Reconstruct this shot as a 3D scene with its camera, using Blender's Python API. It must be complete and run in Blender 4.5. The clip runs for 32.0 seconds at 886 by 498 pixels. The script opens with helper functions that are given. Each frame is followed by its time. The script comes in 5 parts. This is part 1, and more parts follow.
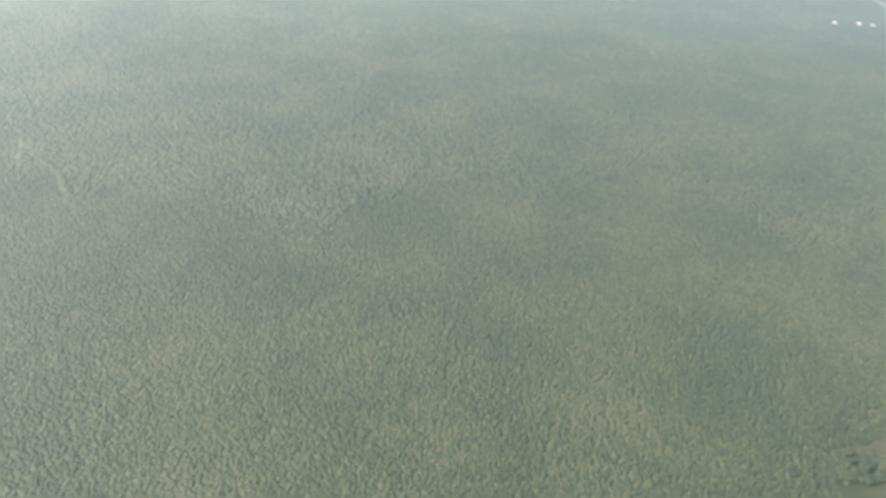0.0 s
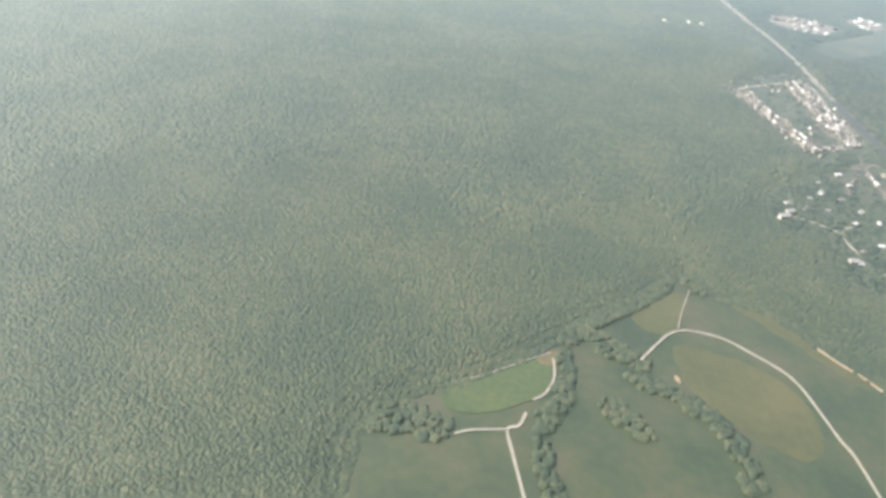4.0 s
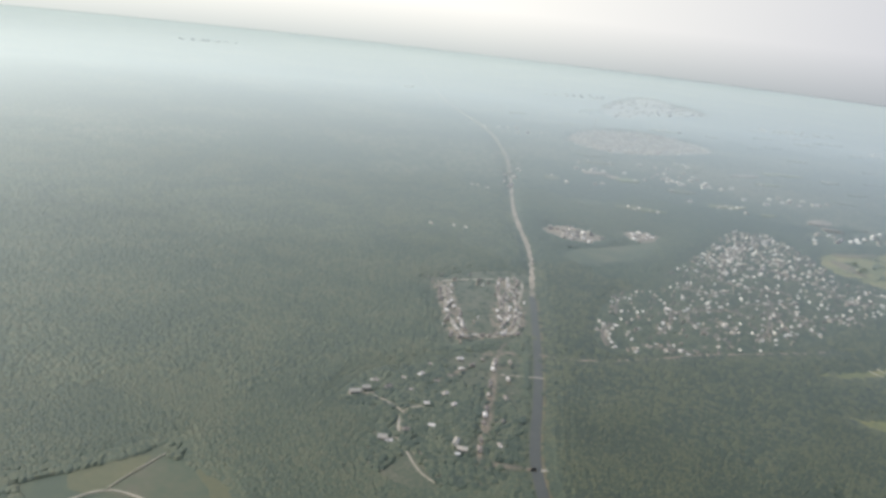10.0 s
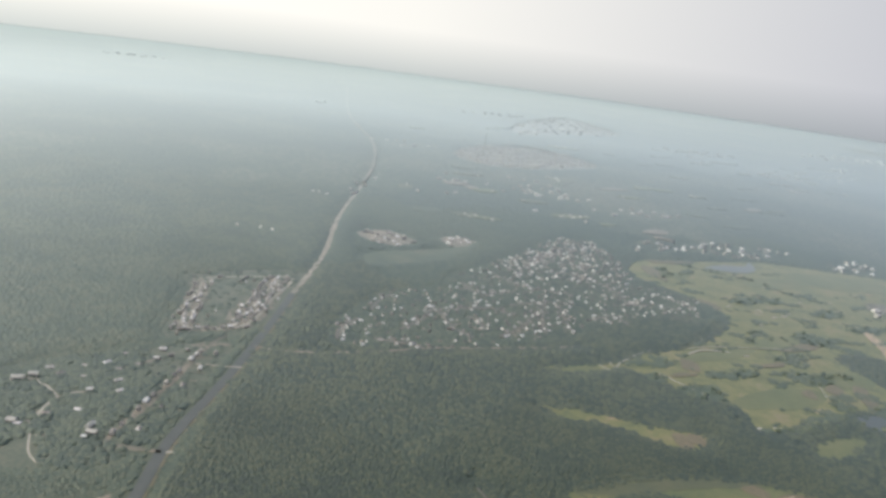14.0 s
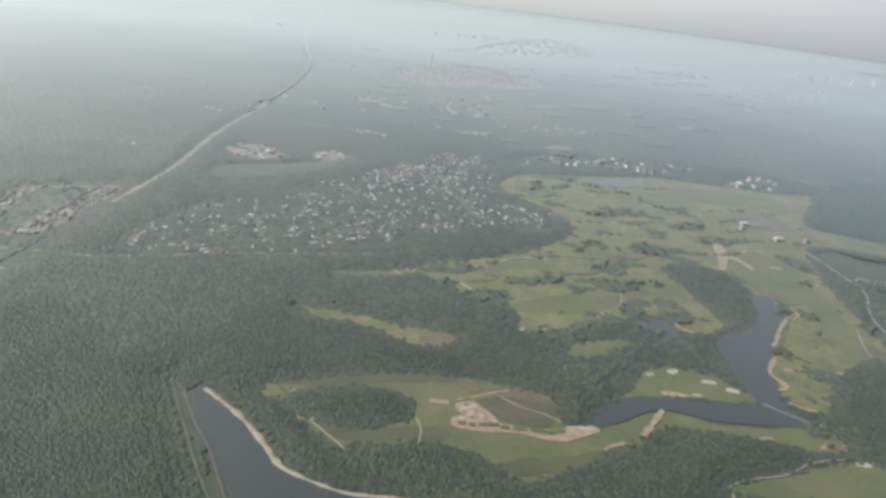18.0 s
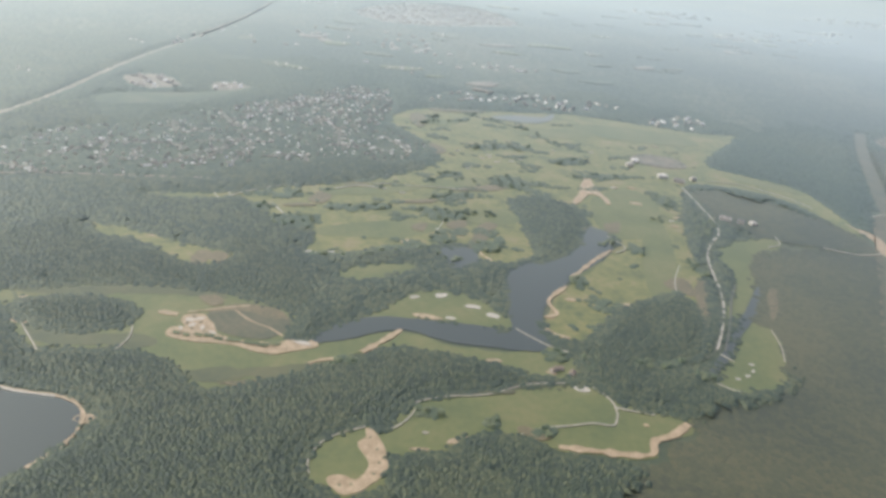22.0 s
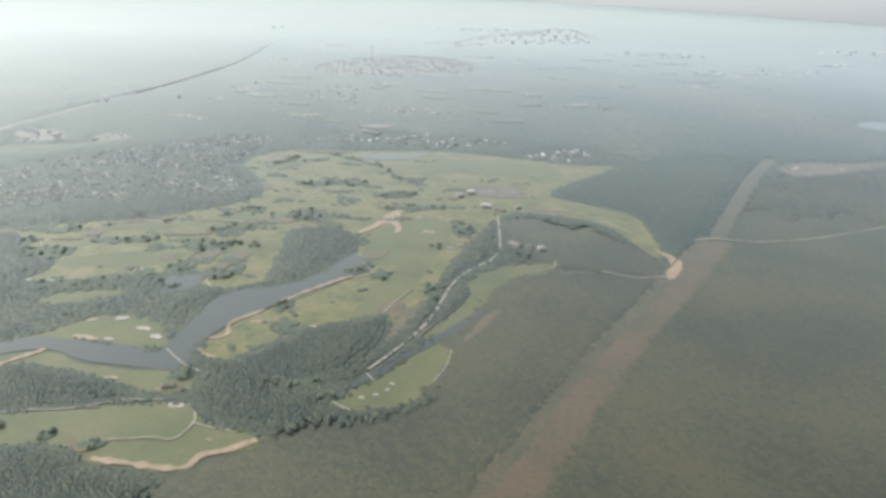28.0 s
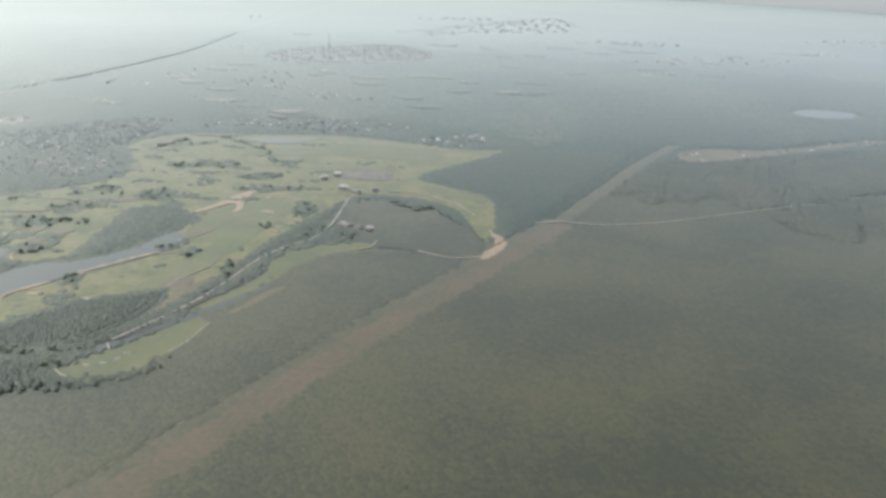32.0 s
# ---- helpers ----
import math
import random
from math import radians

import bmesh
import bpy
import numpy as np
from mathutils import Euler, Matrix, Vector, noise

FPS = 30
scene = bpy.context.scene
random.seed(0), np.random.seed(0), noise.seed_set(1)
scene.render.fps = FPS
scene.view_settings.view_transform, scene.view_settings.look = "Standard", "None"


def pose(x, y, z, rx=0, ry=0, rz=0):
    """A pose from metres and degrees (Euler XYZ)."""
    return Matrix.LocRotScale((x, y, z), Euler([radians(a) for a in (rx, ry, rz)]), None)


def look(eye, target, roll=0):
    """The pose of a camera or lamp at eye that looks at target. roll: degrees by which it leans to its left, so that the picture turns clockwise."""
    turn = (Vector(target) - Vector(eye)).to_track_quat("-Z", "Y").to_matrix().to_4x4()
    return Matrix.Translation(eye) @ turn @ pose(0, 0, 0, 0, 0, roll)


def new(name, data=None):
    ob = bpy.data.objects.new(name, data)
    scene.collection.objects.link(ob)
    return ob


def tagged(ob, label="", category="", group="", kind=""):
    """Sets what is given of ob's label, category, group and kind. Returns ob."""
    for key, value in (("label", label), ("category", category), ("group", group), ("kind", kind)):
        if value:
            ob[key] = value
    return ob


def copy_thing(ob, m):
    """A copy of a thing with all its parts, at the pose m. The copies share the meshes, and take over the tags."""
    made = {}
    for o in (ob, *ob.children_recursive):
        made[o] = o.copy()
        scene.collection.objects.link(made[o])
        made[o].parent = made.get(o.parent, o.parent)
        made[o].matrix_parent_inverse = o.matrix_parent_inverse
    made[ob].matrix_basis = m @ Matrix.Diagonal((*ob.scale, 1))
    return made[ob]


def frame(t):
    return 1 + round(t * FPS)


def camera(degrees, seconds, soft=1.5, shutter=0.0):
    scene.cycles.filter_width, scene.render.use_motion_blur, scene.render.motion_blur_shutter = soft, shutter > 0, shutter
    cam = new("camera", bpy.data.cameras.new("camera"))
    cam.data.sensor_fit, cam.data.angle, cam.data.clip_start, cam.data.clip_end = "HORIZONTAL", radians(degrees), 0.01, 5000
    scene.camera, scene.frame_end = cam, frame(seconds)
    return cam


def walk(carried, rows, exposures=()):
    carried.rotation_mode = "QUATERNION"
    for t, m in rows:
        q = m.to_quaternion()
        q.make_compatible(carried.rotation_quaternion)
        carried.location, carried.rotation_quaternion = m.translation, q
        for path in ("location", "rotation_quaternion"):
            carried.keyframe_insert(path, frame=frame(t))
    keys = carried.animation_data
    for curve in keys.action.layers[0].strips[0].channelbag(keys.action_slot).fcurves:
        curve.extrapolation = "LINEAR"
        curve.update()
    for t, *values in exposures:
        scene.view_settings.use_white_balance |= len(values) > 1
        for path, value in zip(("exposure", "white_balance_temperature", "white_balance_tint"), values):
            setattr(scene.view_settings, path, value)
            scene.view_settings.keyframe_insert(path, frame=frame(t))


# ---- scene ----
cam = camera(63.92, 32.0, soft=3.4)
PATH = [
    (0, (4.62, -5.49, 184.44), (8.129, 75.942, 126.511), 3.62),
    (0.5, (23.05, -8.35, 184.80), (26.607, 73.060, 126.841), 3.98),
    (1, (41.53, -11.00, 185.12), (45.963, 70.324, 127.090), 5.19),
    (1.5, (60.07, -13.43, 185.39), (64.870, 67.577, 126.951), 5.72),
    (2, (78.65, -15.64, 185.62), (83.065, 64.279, 125.677), 5.35),
    (2.5, (97.28, -17.64, 185.81), (101.876, 61.463, 124.802), 5.08),
    (4.5, (172.29, -23.49, 186.11), (176.103, 61.216, 133.093), 5.52),
    (5, (191.41, -24.44, 186.17), (194.914, 64.719, 141.023), 4.32),
    (5.5, (210.55, -25.31, 186.23), (217.231, 67.417, 149.403), 5.41),
    (6, (229.71, -26.11, 186.30), (235.806, 66.875, 150.025), 6.22),
    (6.5, (248.90, -26.86, 186.39), (253.619, 64.889, 146.879), 5.71),
    (7, (268.10, -27.55, 186.48), (273.666, 66.371, 152.599), 6.57),
    (7.5, (287.31, -28.21, 186.58), (292.077, 66.160, 153.839), 6.10),
    (8, (306.52, -28.84, 186.69), (309.056, 65.577, 153.834), 6.08),
    (8.5, (325.74, -29.44, 186.81), (327.967, 65.299, 154.885), 6.62),
    (9, (344.96, -30.03, 186.94), (346.321, 64.914, 155.570), 6.39),
    (9.5, (364.18, -30.60, 187.08), (364.037, 64.219, 155.307), 6.50),
    (10, (383.39, -31.15, 187.23), (382.400, 63.966, 156.390), 6.78),
    (10.5, (402.60, -31.70, 187.39), (403.398, 63.949, 158.218), 8.00),
    (11, (421.79, -32.23, 187.56), (422.687, 63.263, 157.879), 7.78),
    (11.5, (440.98, -32.74, 187.73), (441.428, 60.711, 152.144), 8.44),
    (12, (460.15, -33.24, 187.91), (461.973, 60.097, 152.060), 7.66),
    (12.5, (479.31, -33.71, 188.10), (481.685, 61.277, 156.932), 7.49),
    (13, (498.45, -34.16, 188.29), (500.841, 61.253, 158.451), 7.56),
    (13.5, (517.58, -34.58, 188.49), (520.171, 61.496, 160.869), 7.67),
    (14, (536.69, -34.96, 188.69), (539.850, 61.183, 161.368), 7.81),
    (14.5, (555.78, -35.30, 188.89), (559.532, 60.869, 161.729), 7.76),
    (16.5, (631.97, -36.07, 189.72), (636.657, 58.540, 157.676), 8.55),
    (17, (650.97, -36.08, 189.92), (655.492, 58.283, 157.139), 8.79),
    (17.5, (669.94, -36.00, 190.13), (674.700, 58.037, 156.450), 7.98),
    (18, (688.90, -35.83, 190.32), (690.165, 57.186, 153.620), 7.29),
    (18.5, (707.84, -35.54, 190.52), (708.837, 56.514, 151.473), 7.82),
    (19, (726.75, -35.15, 190.70), (728.478, 56.398, 150.499), 8.23),
    (19.5, (745.65, -34.63, 190.88), (746.818, 56.438, 149.591), 8.38),
    (20, (764.52, -33.99, 191.05), (765.001, 57.037, 149.647), 8.40),
    (20.5, (783.37, -33.21, 191.21), (783.275, 57.841, 149.860), 8.49),
    (21, (802.19, -32.29, 191.36), (800.846, 58.570, 149.612), 8.45),
    (21.5, (820.99, -31.22, 191.50), (818.214, 59.228, 148.940), 7.85),
    (22, (839.76, -30.00, 191.63), (835.717, 59.849, 147.913), 7.27),
    (22.5, (858.51, -28.62, 191.74), (853.352, 60.055, 145.807), 5.98),
    (23, (877.22, -27.09, 191.83), (869.813, 59.097, 141.661), 4.13),
    (23.5, (895.91, -25.39, 191.91), (886.520, 63.081, 146.254), 2.87),
    (24, (914.56, -23.53, 191.98), (906.301, 66.751, 149.767), 4.56),
    (24.5, (933.18, -21.50, 192.02), (923.946, 69.368, 151.308), 4.93),
    (25, (951.76, -19.31, 192.05), (941.744, 71.919, 152.340), 4.65),
    (25.5, (970.31, -16.96, 192.06), (959.775, 74.402, 152.784), 4.38),
    (27.5, (1043.77, -6.37, 191.85), (1028.496, 84.253, 152.419), 2.98),
    (28, (1061.98, -3.39, 191.74), (1045.307, 87.784, 154.199), 2.94),
    (28.5, (1080.13, -0.30, 191.60), (1062.246, 91.564, 156.378), 3.05),
    (29, (1098.20, 2.88, 191.44), (1079.018, 95.025, 157.658), 2.88),
    (29.5, (1116.18, 6.14, 191.26), (1096.083, 97.706, 156.438), 3.66),
    (30, (1134.09, 9.47, 191.05), (1113.393, 100.647, 155.577), 3.03),
    (30.5, (1151.91, 12.85, 190.82), (1130.881, 103.774, 154.887), 2.96),
    (31, (1169.62, 16.24, 190.55), (1149.300, 106.512, 152.624), 2.90),
    (31.5, (1187.23, 19.65, 190.27), (1167.364, 109.799, 151.824), 2.72),
    (32, (1204.71, 23.02, 189.97), (1184.406, 113.002, 151.363), 2.63),
]
# the picture brightens and darkens on the way
EXPOSURES = [(0, 0.8), (2.5, 0.82), (4.5, 0.9), (5.2, 0.66), (6, 0.27), (9, 0.0), (11, -0.06), (12, 0.0), (14, -0.14), (17, -0.18), (19, 0.02), (21, 0.08), (23, 0.24), (25.5, 0.22), (28, 0.08), (30, -0.1), (32, -0.13)]
walk(cam, [(t, look(eye, target, roll)) for t, eye, target, roll in PATH], exposures=EXPOSURES)

# ---- light ----
SUN_AZ, SUN_EL = -78.0, 50.0          # degrees from +y towards +x, and above the horizon
world = bpy.data.worlds.new("hazy_sky")
scene.world = world
world.use_nodes = True
wn, wl = world.node_tree.nodes, world.node_tree.links
sky = wn.new("ShaderNodeTexSky")
sky.sky_type, sky.sun_disc = "NISHITA", False
sky.sun_elevation, sky.sun_rotation = radians(SUN_EL), radians(SUN_AZ)
sky.altitude, sky.air_density, sky.dust_density, sky.ozone_density = 190, 1.0, 4.0, 1.0
wl.new(sky.outputs[0], wn["Background"].inputs[0])
wn["Background"].inputs[1].default_value = 0.15
sun_way = Vector((math.sin(radians(SUN_AZ)) * math.cos(radians(SUN_EL)), math.cos(radians(SUN_AZ)) * math.cos(radians(SUN_EL)), math.sin(radians(SUN_EL))))
sun = new("sun", bpy.data.lights.new("sun", "SUN"))
sun.data.energy, sun.data.angle, sun.data.color = 0.7, radians(28.0), (1.0, 0.93, 0.8)
sun.matrix_world = look(sun_way * 900, (0, 0, 0))


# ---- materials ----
# strength, falloff, roughness and tint of the haze painted over the materials
VEIL_DEPTH, VEIL_POWER, VEIL_ROUGH, VEIL_TINT = 0.046, 1.5, 0.62, (0.85, 0.965, 0.968)


def haze_veil(mat, base, share=1.0):
    """Haze painted into the material as sky gloss, growing towards grazing views of level ground."""
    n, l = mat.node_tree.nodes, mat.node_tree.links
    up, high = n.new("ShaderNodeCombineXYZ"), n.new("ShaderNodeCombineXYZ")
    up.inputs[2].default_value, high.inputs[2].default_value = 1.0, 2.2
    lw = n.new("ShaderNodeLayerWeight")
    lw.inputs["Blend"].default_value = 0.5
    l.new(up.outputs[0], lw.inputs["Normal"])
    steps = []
    for op, first, second in (("SUBTRACT", 1.0, None), ("MAXIMUM", None, 0.01), ("POWER", None, VEIL_POWER), ("DIVIDE", -VEIL_DEPTH * share, None), ("EXPONENT", None, None), ("SUBTRACT", 1.0, None), ("MINIMUM", None, 0.78)):
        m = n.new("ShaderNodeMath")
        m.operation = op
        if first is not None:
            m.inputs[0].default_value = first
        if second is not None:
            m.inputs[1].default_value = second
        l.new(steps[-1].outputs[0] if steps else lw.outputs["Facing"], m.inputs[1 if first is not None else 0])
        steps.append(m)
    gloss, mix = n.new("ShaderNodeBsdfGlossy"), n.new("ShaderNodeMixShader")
    gloss.inputs["Color"].default_value, gloss.inputs["Roughness"].default_value = (*VEIL_TINT, 1), VEIL_ROUGH
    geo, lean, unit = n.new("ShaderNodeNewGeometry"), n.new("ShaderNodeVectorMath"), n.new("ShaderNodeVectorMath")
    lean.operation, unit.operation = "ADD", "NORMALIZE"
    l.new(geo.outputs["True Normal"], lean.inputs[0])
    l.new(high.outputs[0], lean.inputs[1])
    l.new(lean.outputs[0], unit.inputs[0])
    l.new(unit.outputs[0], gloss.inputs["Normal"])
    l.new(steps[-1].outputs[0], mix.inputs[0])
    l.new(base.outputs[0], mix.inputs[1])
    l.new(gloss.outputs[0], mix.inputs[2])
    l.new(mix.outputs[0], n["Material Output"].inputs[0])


def surface(name, tones, scale=0.2, fine=2.0, rough=0.85, bump=0.4, island=0.0, per_object=0.0, spec=0.3, weave=0.0, patch=0.5):
    """A rough surface whose colour wanders between tones at two sizes, with fine relief."""
    mat = bpy.data.materials.new(name)
    mat.use_nodes = True
    n, l = mat.node_tree.nodes, mat.node_tree.links
    b = n["Principled BSDF"]
    geo = n.new("ShaderNodeNewGeometry")
    big, small = n.new("ShaderNodeTexNoise"), n.new("ShaderNodeTexNoise")
    big.inputs["Scale"].default_value, big.inputs["Detail"].default_value = scale, 6
    small.inputs["Scale"].default_value, small.inputs["Detail"].default_value = fine, 4
    for t in (big, small):
        l.new(geo.outputs["Position"], t.inputs["Vector"])
    add = n.new("ShaderNodeMath")
    add.operation, add.inputs[1].default_value = "MULTIPLY_ADD", 1.0 - patch
    l.new(small.outputs[0], add.inputs[0])
    half = n.new("ShaderNodeMath")
    half.operation, half.inputs[1].default_value = "MULTIPLY", patch
    l.new(big.outputs[0], half.inputs[0])
    l.new(half.outputs[0], add.inputs[2])
    value = add.outputs[0]
    if island or per_object:
        src = geo.outputs["Random Per Island"] if island else n.new("ShaderNodeObjectInfo").outputs["Random"]
        mix = n.new("ShaderNodeMath")
        mix.operation, mix.inputs[1].default_value = "MULTIPLY_ADD", island or per_object
        off = n.new("ShaderNodeMath")
        off.operation, off.inputs[1].default_value = "SUBTRACT", 0.5
        l.new(src, off.inputs[0])
        l.new(off.outputs[0], mix.inputs[0])
        l.new(value, mix.inputs[2])
        value = mix.outputs[0]
    ramp = n.new("ShaderNodeValToRGB")
    e = ramp.color_ramp.elements
    while len(e) < len(tones):
        e.new(0.5)
    for i, c in enumerate(tones):
        e[i].position = 0.37 + 0.26 * i / max(1, len(tones) - 1)
        e[i].color = (*c, 1)
    l.new(value, ramp.inputs[0])
    l.new(ramp.outputs[0], b.inputs["Base Color"])
    b.inputs["Roughness"].default_value = rough
    b.inputs["Specular IOR Level"].default_value = spec
    if bump:
        bp = n.new("ShaderNodeBump")
        bp.inputs["Strength"].default_value, bp.inputs["Distance"].default_value = bump, 0.6
        l.new(small.outputs[0], bp.inputs["Height"])
        l.new(bp.outputs[0], b.inputs["Normal"])
    # distance haze laid over the tones
    haze_veil(mat, b)
    return mat


M_ground = surface("woodland_floor", [(0.05, 0.065, 0.022), (0.075, 0.09, 0.032), (0.11, 0.115, 0.045)], 0.008, 0.1, bump=0.5)
M_canopy = surface("gum_leaves", [(0.048, 0.07, 0.03), (0.064, 0.087, 0.035), (0.082, 0.102, 0.04), (0.118, 0.125, 0.052)], 0.02, 1.0, bump=0.3, island=0.26, patch=0.6)
M_dark = surface("dark_woodland_leaves", [(0.026, 0.043, 0.015), (0.042, 0.06, 0.019), (0.06, 0.077, 0.024), (0.095, 0.104, 0.035)], 0.03, 1.2, bump=0.3, island=0.4, patch=0.6)
M_mid = surface("forest_leaves", [(0.026, 0.048, 0.018), (0.04, 0.064, 0.023), (0.054, 0.077, 0.027), (0.078, 0.093, 0.034)], 0.006, 0.5, bump=0.3, island=0.2, patch=0.75)
M_scrub = surface("heath_leaves", [(0.042, 0.045, 0.012), (0.061, 0.063, 0.016), (0.079, 0.077, 0.021), (0.105, 0.095, 0.029)], 0.014, 0.9, bump=0.2, island=0.2, patch=0.7)
M_park = surface("tree_leaves", [(0.085, 0.115, 0.046), (0.12, 0.15, 0.058), (0.165, 0.185, 0.075)], 0.1, 1.4, bump=0.2, per_object=0.4)
M_garden = surface("garden_leaves", [(0.058, 0.086, 0.036), (0.082, 0.108, 0.044), (0.112, 0.132, 0.056)], 0.05, 0.8, bump=0.2, island=0.26)
M_grove = surface("garden_tree_leaves", [(0.03, 0.05, 0.02), (0.046, 0.068, 0.026), (0.066, 0.088, 0.034), (0.1, 0.116, 0.05)], 0.04, 0.8, bump=0.3, island=0.4)
M_far = surface("far_woodland_leaves", [(0.026, 0.045, 0.018), (0.04, 0.061, 0.023), (0.06, 0.08, 0.03), (0.13, 0.13, 0.065)], 0.0042, 0.05, bump=0.2, island=0.2, patch=0.8)
M_bark = surface("bark", [(0.1, 0.08, 0.06), (0.2, 0.17, 0.13)], 1.0, 6.0)
M_rough = surface("rough_grass", [(0.1, 0.115, 0.026), (0.168, 0.175, 0.036), (0.225, 0.208, 0.05), (0.285, 0.225, 0.09)], 0.05, 0.22, bump=0.3, patch=0.6)
M_fair = surface("mown_grass", [(0.112, 0.134, 0.03), (0.152, 0.164, 0.039), (0.198, 0.187, 0.056)], 0.03, 0.3, bump=0.15, patch=0.7)
M_green = surface("watered_grass", [(0.065, 0.098, 0.026), (0.085, 0.12, 0.032), (0.11, 0.135, 0.04)], 0.05, 0.4, bump=0.15)
M_margin = surface("olive_stubble", [(0.075, 0.078, 0.03), (0.11, 0.1, 0.04), (0.15, 0.12, 0.055)], 0.05, 0.35, bump=0.3)
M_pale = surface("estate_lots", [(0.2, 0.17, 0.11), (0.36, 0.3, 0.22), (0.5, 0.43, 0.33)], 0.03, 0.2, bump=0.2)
M_pasture = surface("field_grass", [(0.044, 0.068, 0.026), (0.064, 0.086, 0.032), (0.088, 0.098, 0.038), (0.115, 0.108, 0.052)], 0.035, 0.25, bump=0.2, patch=0.75)
M_olive = surface("olive_grass", [(0.078, 0.086, 0.026), (0.106, 0.109, 0.032), (0.135, 0.126, 0.042)], 0.04, 0.3, bump=0.2, patch=0.7)
M_tiles = surface("brown_tiles", [(0.2, 0.135, 0.095), (0.3, 0.22, 0.16)], 0.5, 3.0)
M_field = surface("dry_grass", [(0.12, 0.105, 0.042), (0.18, 0.138, 0.058), (0.24, 0.178, 0.088)], 0.03, 0.5, bump=0.3)
M_strip = surface("brown_stubble", [(0.085, 0.085, 0.027), (0.135, 0.103, 0.043), (0.175, 0.115, 0.06)], 0.03, 0.35, bump=0.3)
M_sand = surface("bunker_sand", [(0.34, 0.24, 0.13), (0.46, 0.335, 0.195), (0.6, 0.46, 0.29)], 0.25, 1.6, bump=0.3)
M_white = surface("white_sand", [(0.5, 0.45, 0.36), (0.64, 0.58, 0.48)], 0.4, 2.0, bump=0.2)
M_bare = surface("cleared_earth", [(0.14, 0.125, 0.075), (0.26, 0.205, 0.14), (0.42, 0.34, 0.245)], 0.06, 0.5)
M_path = surface("pale_path", [(0.36, 0.325, 0.24), (0.54, 0.485, 0.375)], 0.3, 2.0)
M_asphalt = surface("asphalt", [(0.055, 0.058, 0.047), (0.085, 0.085, 0.07)], 0.1, 1.5)
M_street = surface("street_asphalt", [(0.11, 0.1, 0.08), (0.18, 0.16, 0.13)], 0.1, 1.5)
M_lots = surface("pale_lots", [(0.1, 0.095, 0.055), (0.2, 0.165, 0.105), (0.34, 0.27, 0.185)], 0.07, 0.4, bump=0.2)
M_yard = surface("garden_ground", [(0.052, 0.072, 0.03), (0.088, 0.1, 0.045), (0.16, 0.145, 0.085)], 0.09, 0.5)
M_wall = surface("house_wall", [(0.42, 0.36, 0.29), (0.62, 0.57, 0.5)], 0.5, 3.0, per_object=0.3, bump=0.1)
M_roof = surface("house_roof", [(0.15, 0.115, 0.095), (0.26, 0.21, 0.17), (0.38, 0.32, 0.255), (0.54, 0.48, 0.4), (0.92, 0.88, 0.82)], 0.4, 3.0, rough=0.6, per_object=0.36, bump=0.1, spec=0.5)
M_metal = surface("cream_steel", [(0.42, 0.38, 0.31), (0.58, 0.54, 0.46)], 1.0, 4.0, rough=0.4, spec=0.6)
M_glass = surface("window_glass", [(0.03, 0.035, 0.04), (0.05, 0.06, 0.07)], 1.0, 2.0, rough=0.1, spec=0.6, bump=0)


def water(name, colour, rough):
    mat = bpy.data.materials.new(name)
    mat.use_nodes = True
    n, l = mat.node_tree.nodes, mat.node_tree.links
    b = n["Principled BSDF"]
    b.inputs["Base Color"].default_value = (*colour, 1)
    b.inputs["Roughness"].default_value, b.inputs["IOR"].default_value = rough, 1.33
    b.inputs["Specular IOR Level"].default_value = 0.2
    wave, bp = n.new("ShaderNodeTexNoise"), n.new("ShaderNodeBump")
    wave.inputs["Scale"].default_value, wave.inputs["Detail"].default_value = 0.8, 5
    bp.inputs["Strength"].default_value, bp.inputs["Distance"].default_value = 0.1, 0.2
    geo = n.new("ShaderNodeNewGeometry")
    l.new(geo.outputs["Position"], wave.inputs["Vector"])
    l.new(wave.outputs[0], bp.inputs["Height"])
    l.new(bp.outputs[0], b.inputs["Normal"])
    # the same painted haze, stronger on water
    haze_veil(mat, b, 1.3)
    return mat


M_water = water("lake_water", (0.034, 0.038, 0.029), 0.3)


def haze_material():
    """Far air painted as glow: pale at the horizon, warmer towards the sun, bluer away from it."""
    mat = bpy.data.materials.new("far_haze_glow")
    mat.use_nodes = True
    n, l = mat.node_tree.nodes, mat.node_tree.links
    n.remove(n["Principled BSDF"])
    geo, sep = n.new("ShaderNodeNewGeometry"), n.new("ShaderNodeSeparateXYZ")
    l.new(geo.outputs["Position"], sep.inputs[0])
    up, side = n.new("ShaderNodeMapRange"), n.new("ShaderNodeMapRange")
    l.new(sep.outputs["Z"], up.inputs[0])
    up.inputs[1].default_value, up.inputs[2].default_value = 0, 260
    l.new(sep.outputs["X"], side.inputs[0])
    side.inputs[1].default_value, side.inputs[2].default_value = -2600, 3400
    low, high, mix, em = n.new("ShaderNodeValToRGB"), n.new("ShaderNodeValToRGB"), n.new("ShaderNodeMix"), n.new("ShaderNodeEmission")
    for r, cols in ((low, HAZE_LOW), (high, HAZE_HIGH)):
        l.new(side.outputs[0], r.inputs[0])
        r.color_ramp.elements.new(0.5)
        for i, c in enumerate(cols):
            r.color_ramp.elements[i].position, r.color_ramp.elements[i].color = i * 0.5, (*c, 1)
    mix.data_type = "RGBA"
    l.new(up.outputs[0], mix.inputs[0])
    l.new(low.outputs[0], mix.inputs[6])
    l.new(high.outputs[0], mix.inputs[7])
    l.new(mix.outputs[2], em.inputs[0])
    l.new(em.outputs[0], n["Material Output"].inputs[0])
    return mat


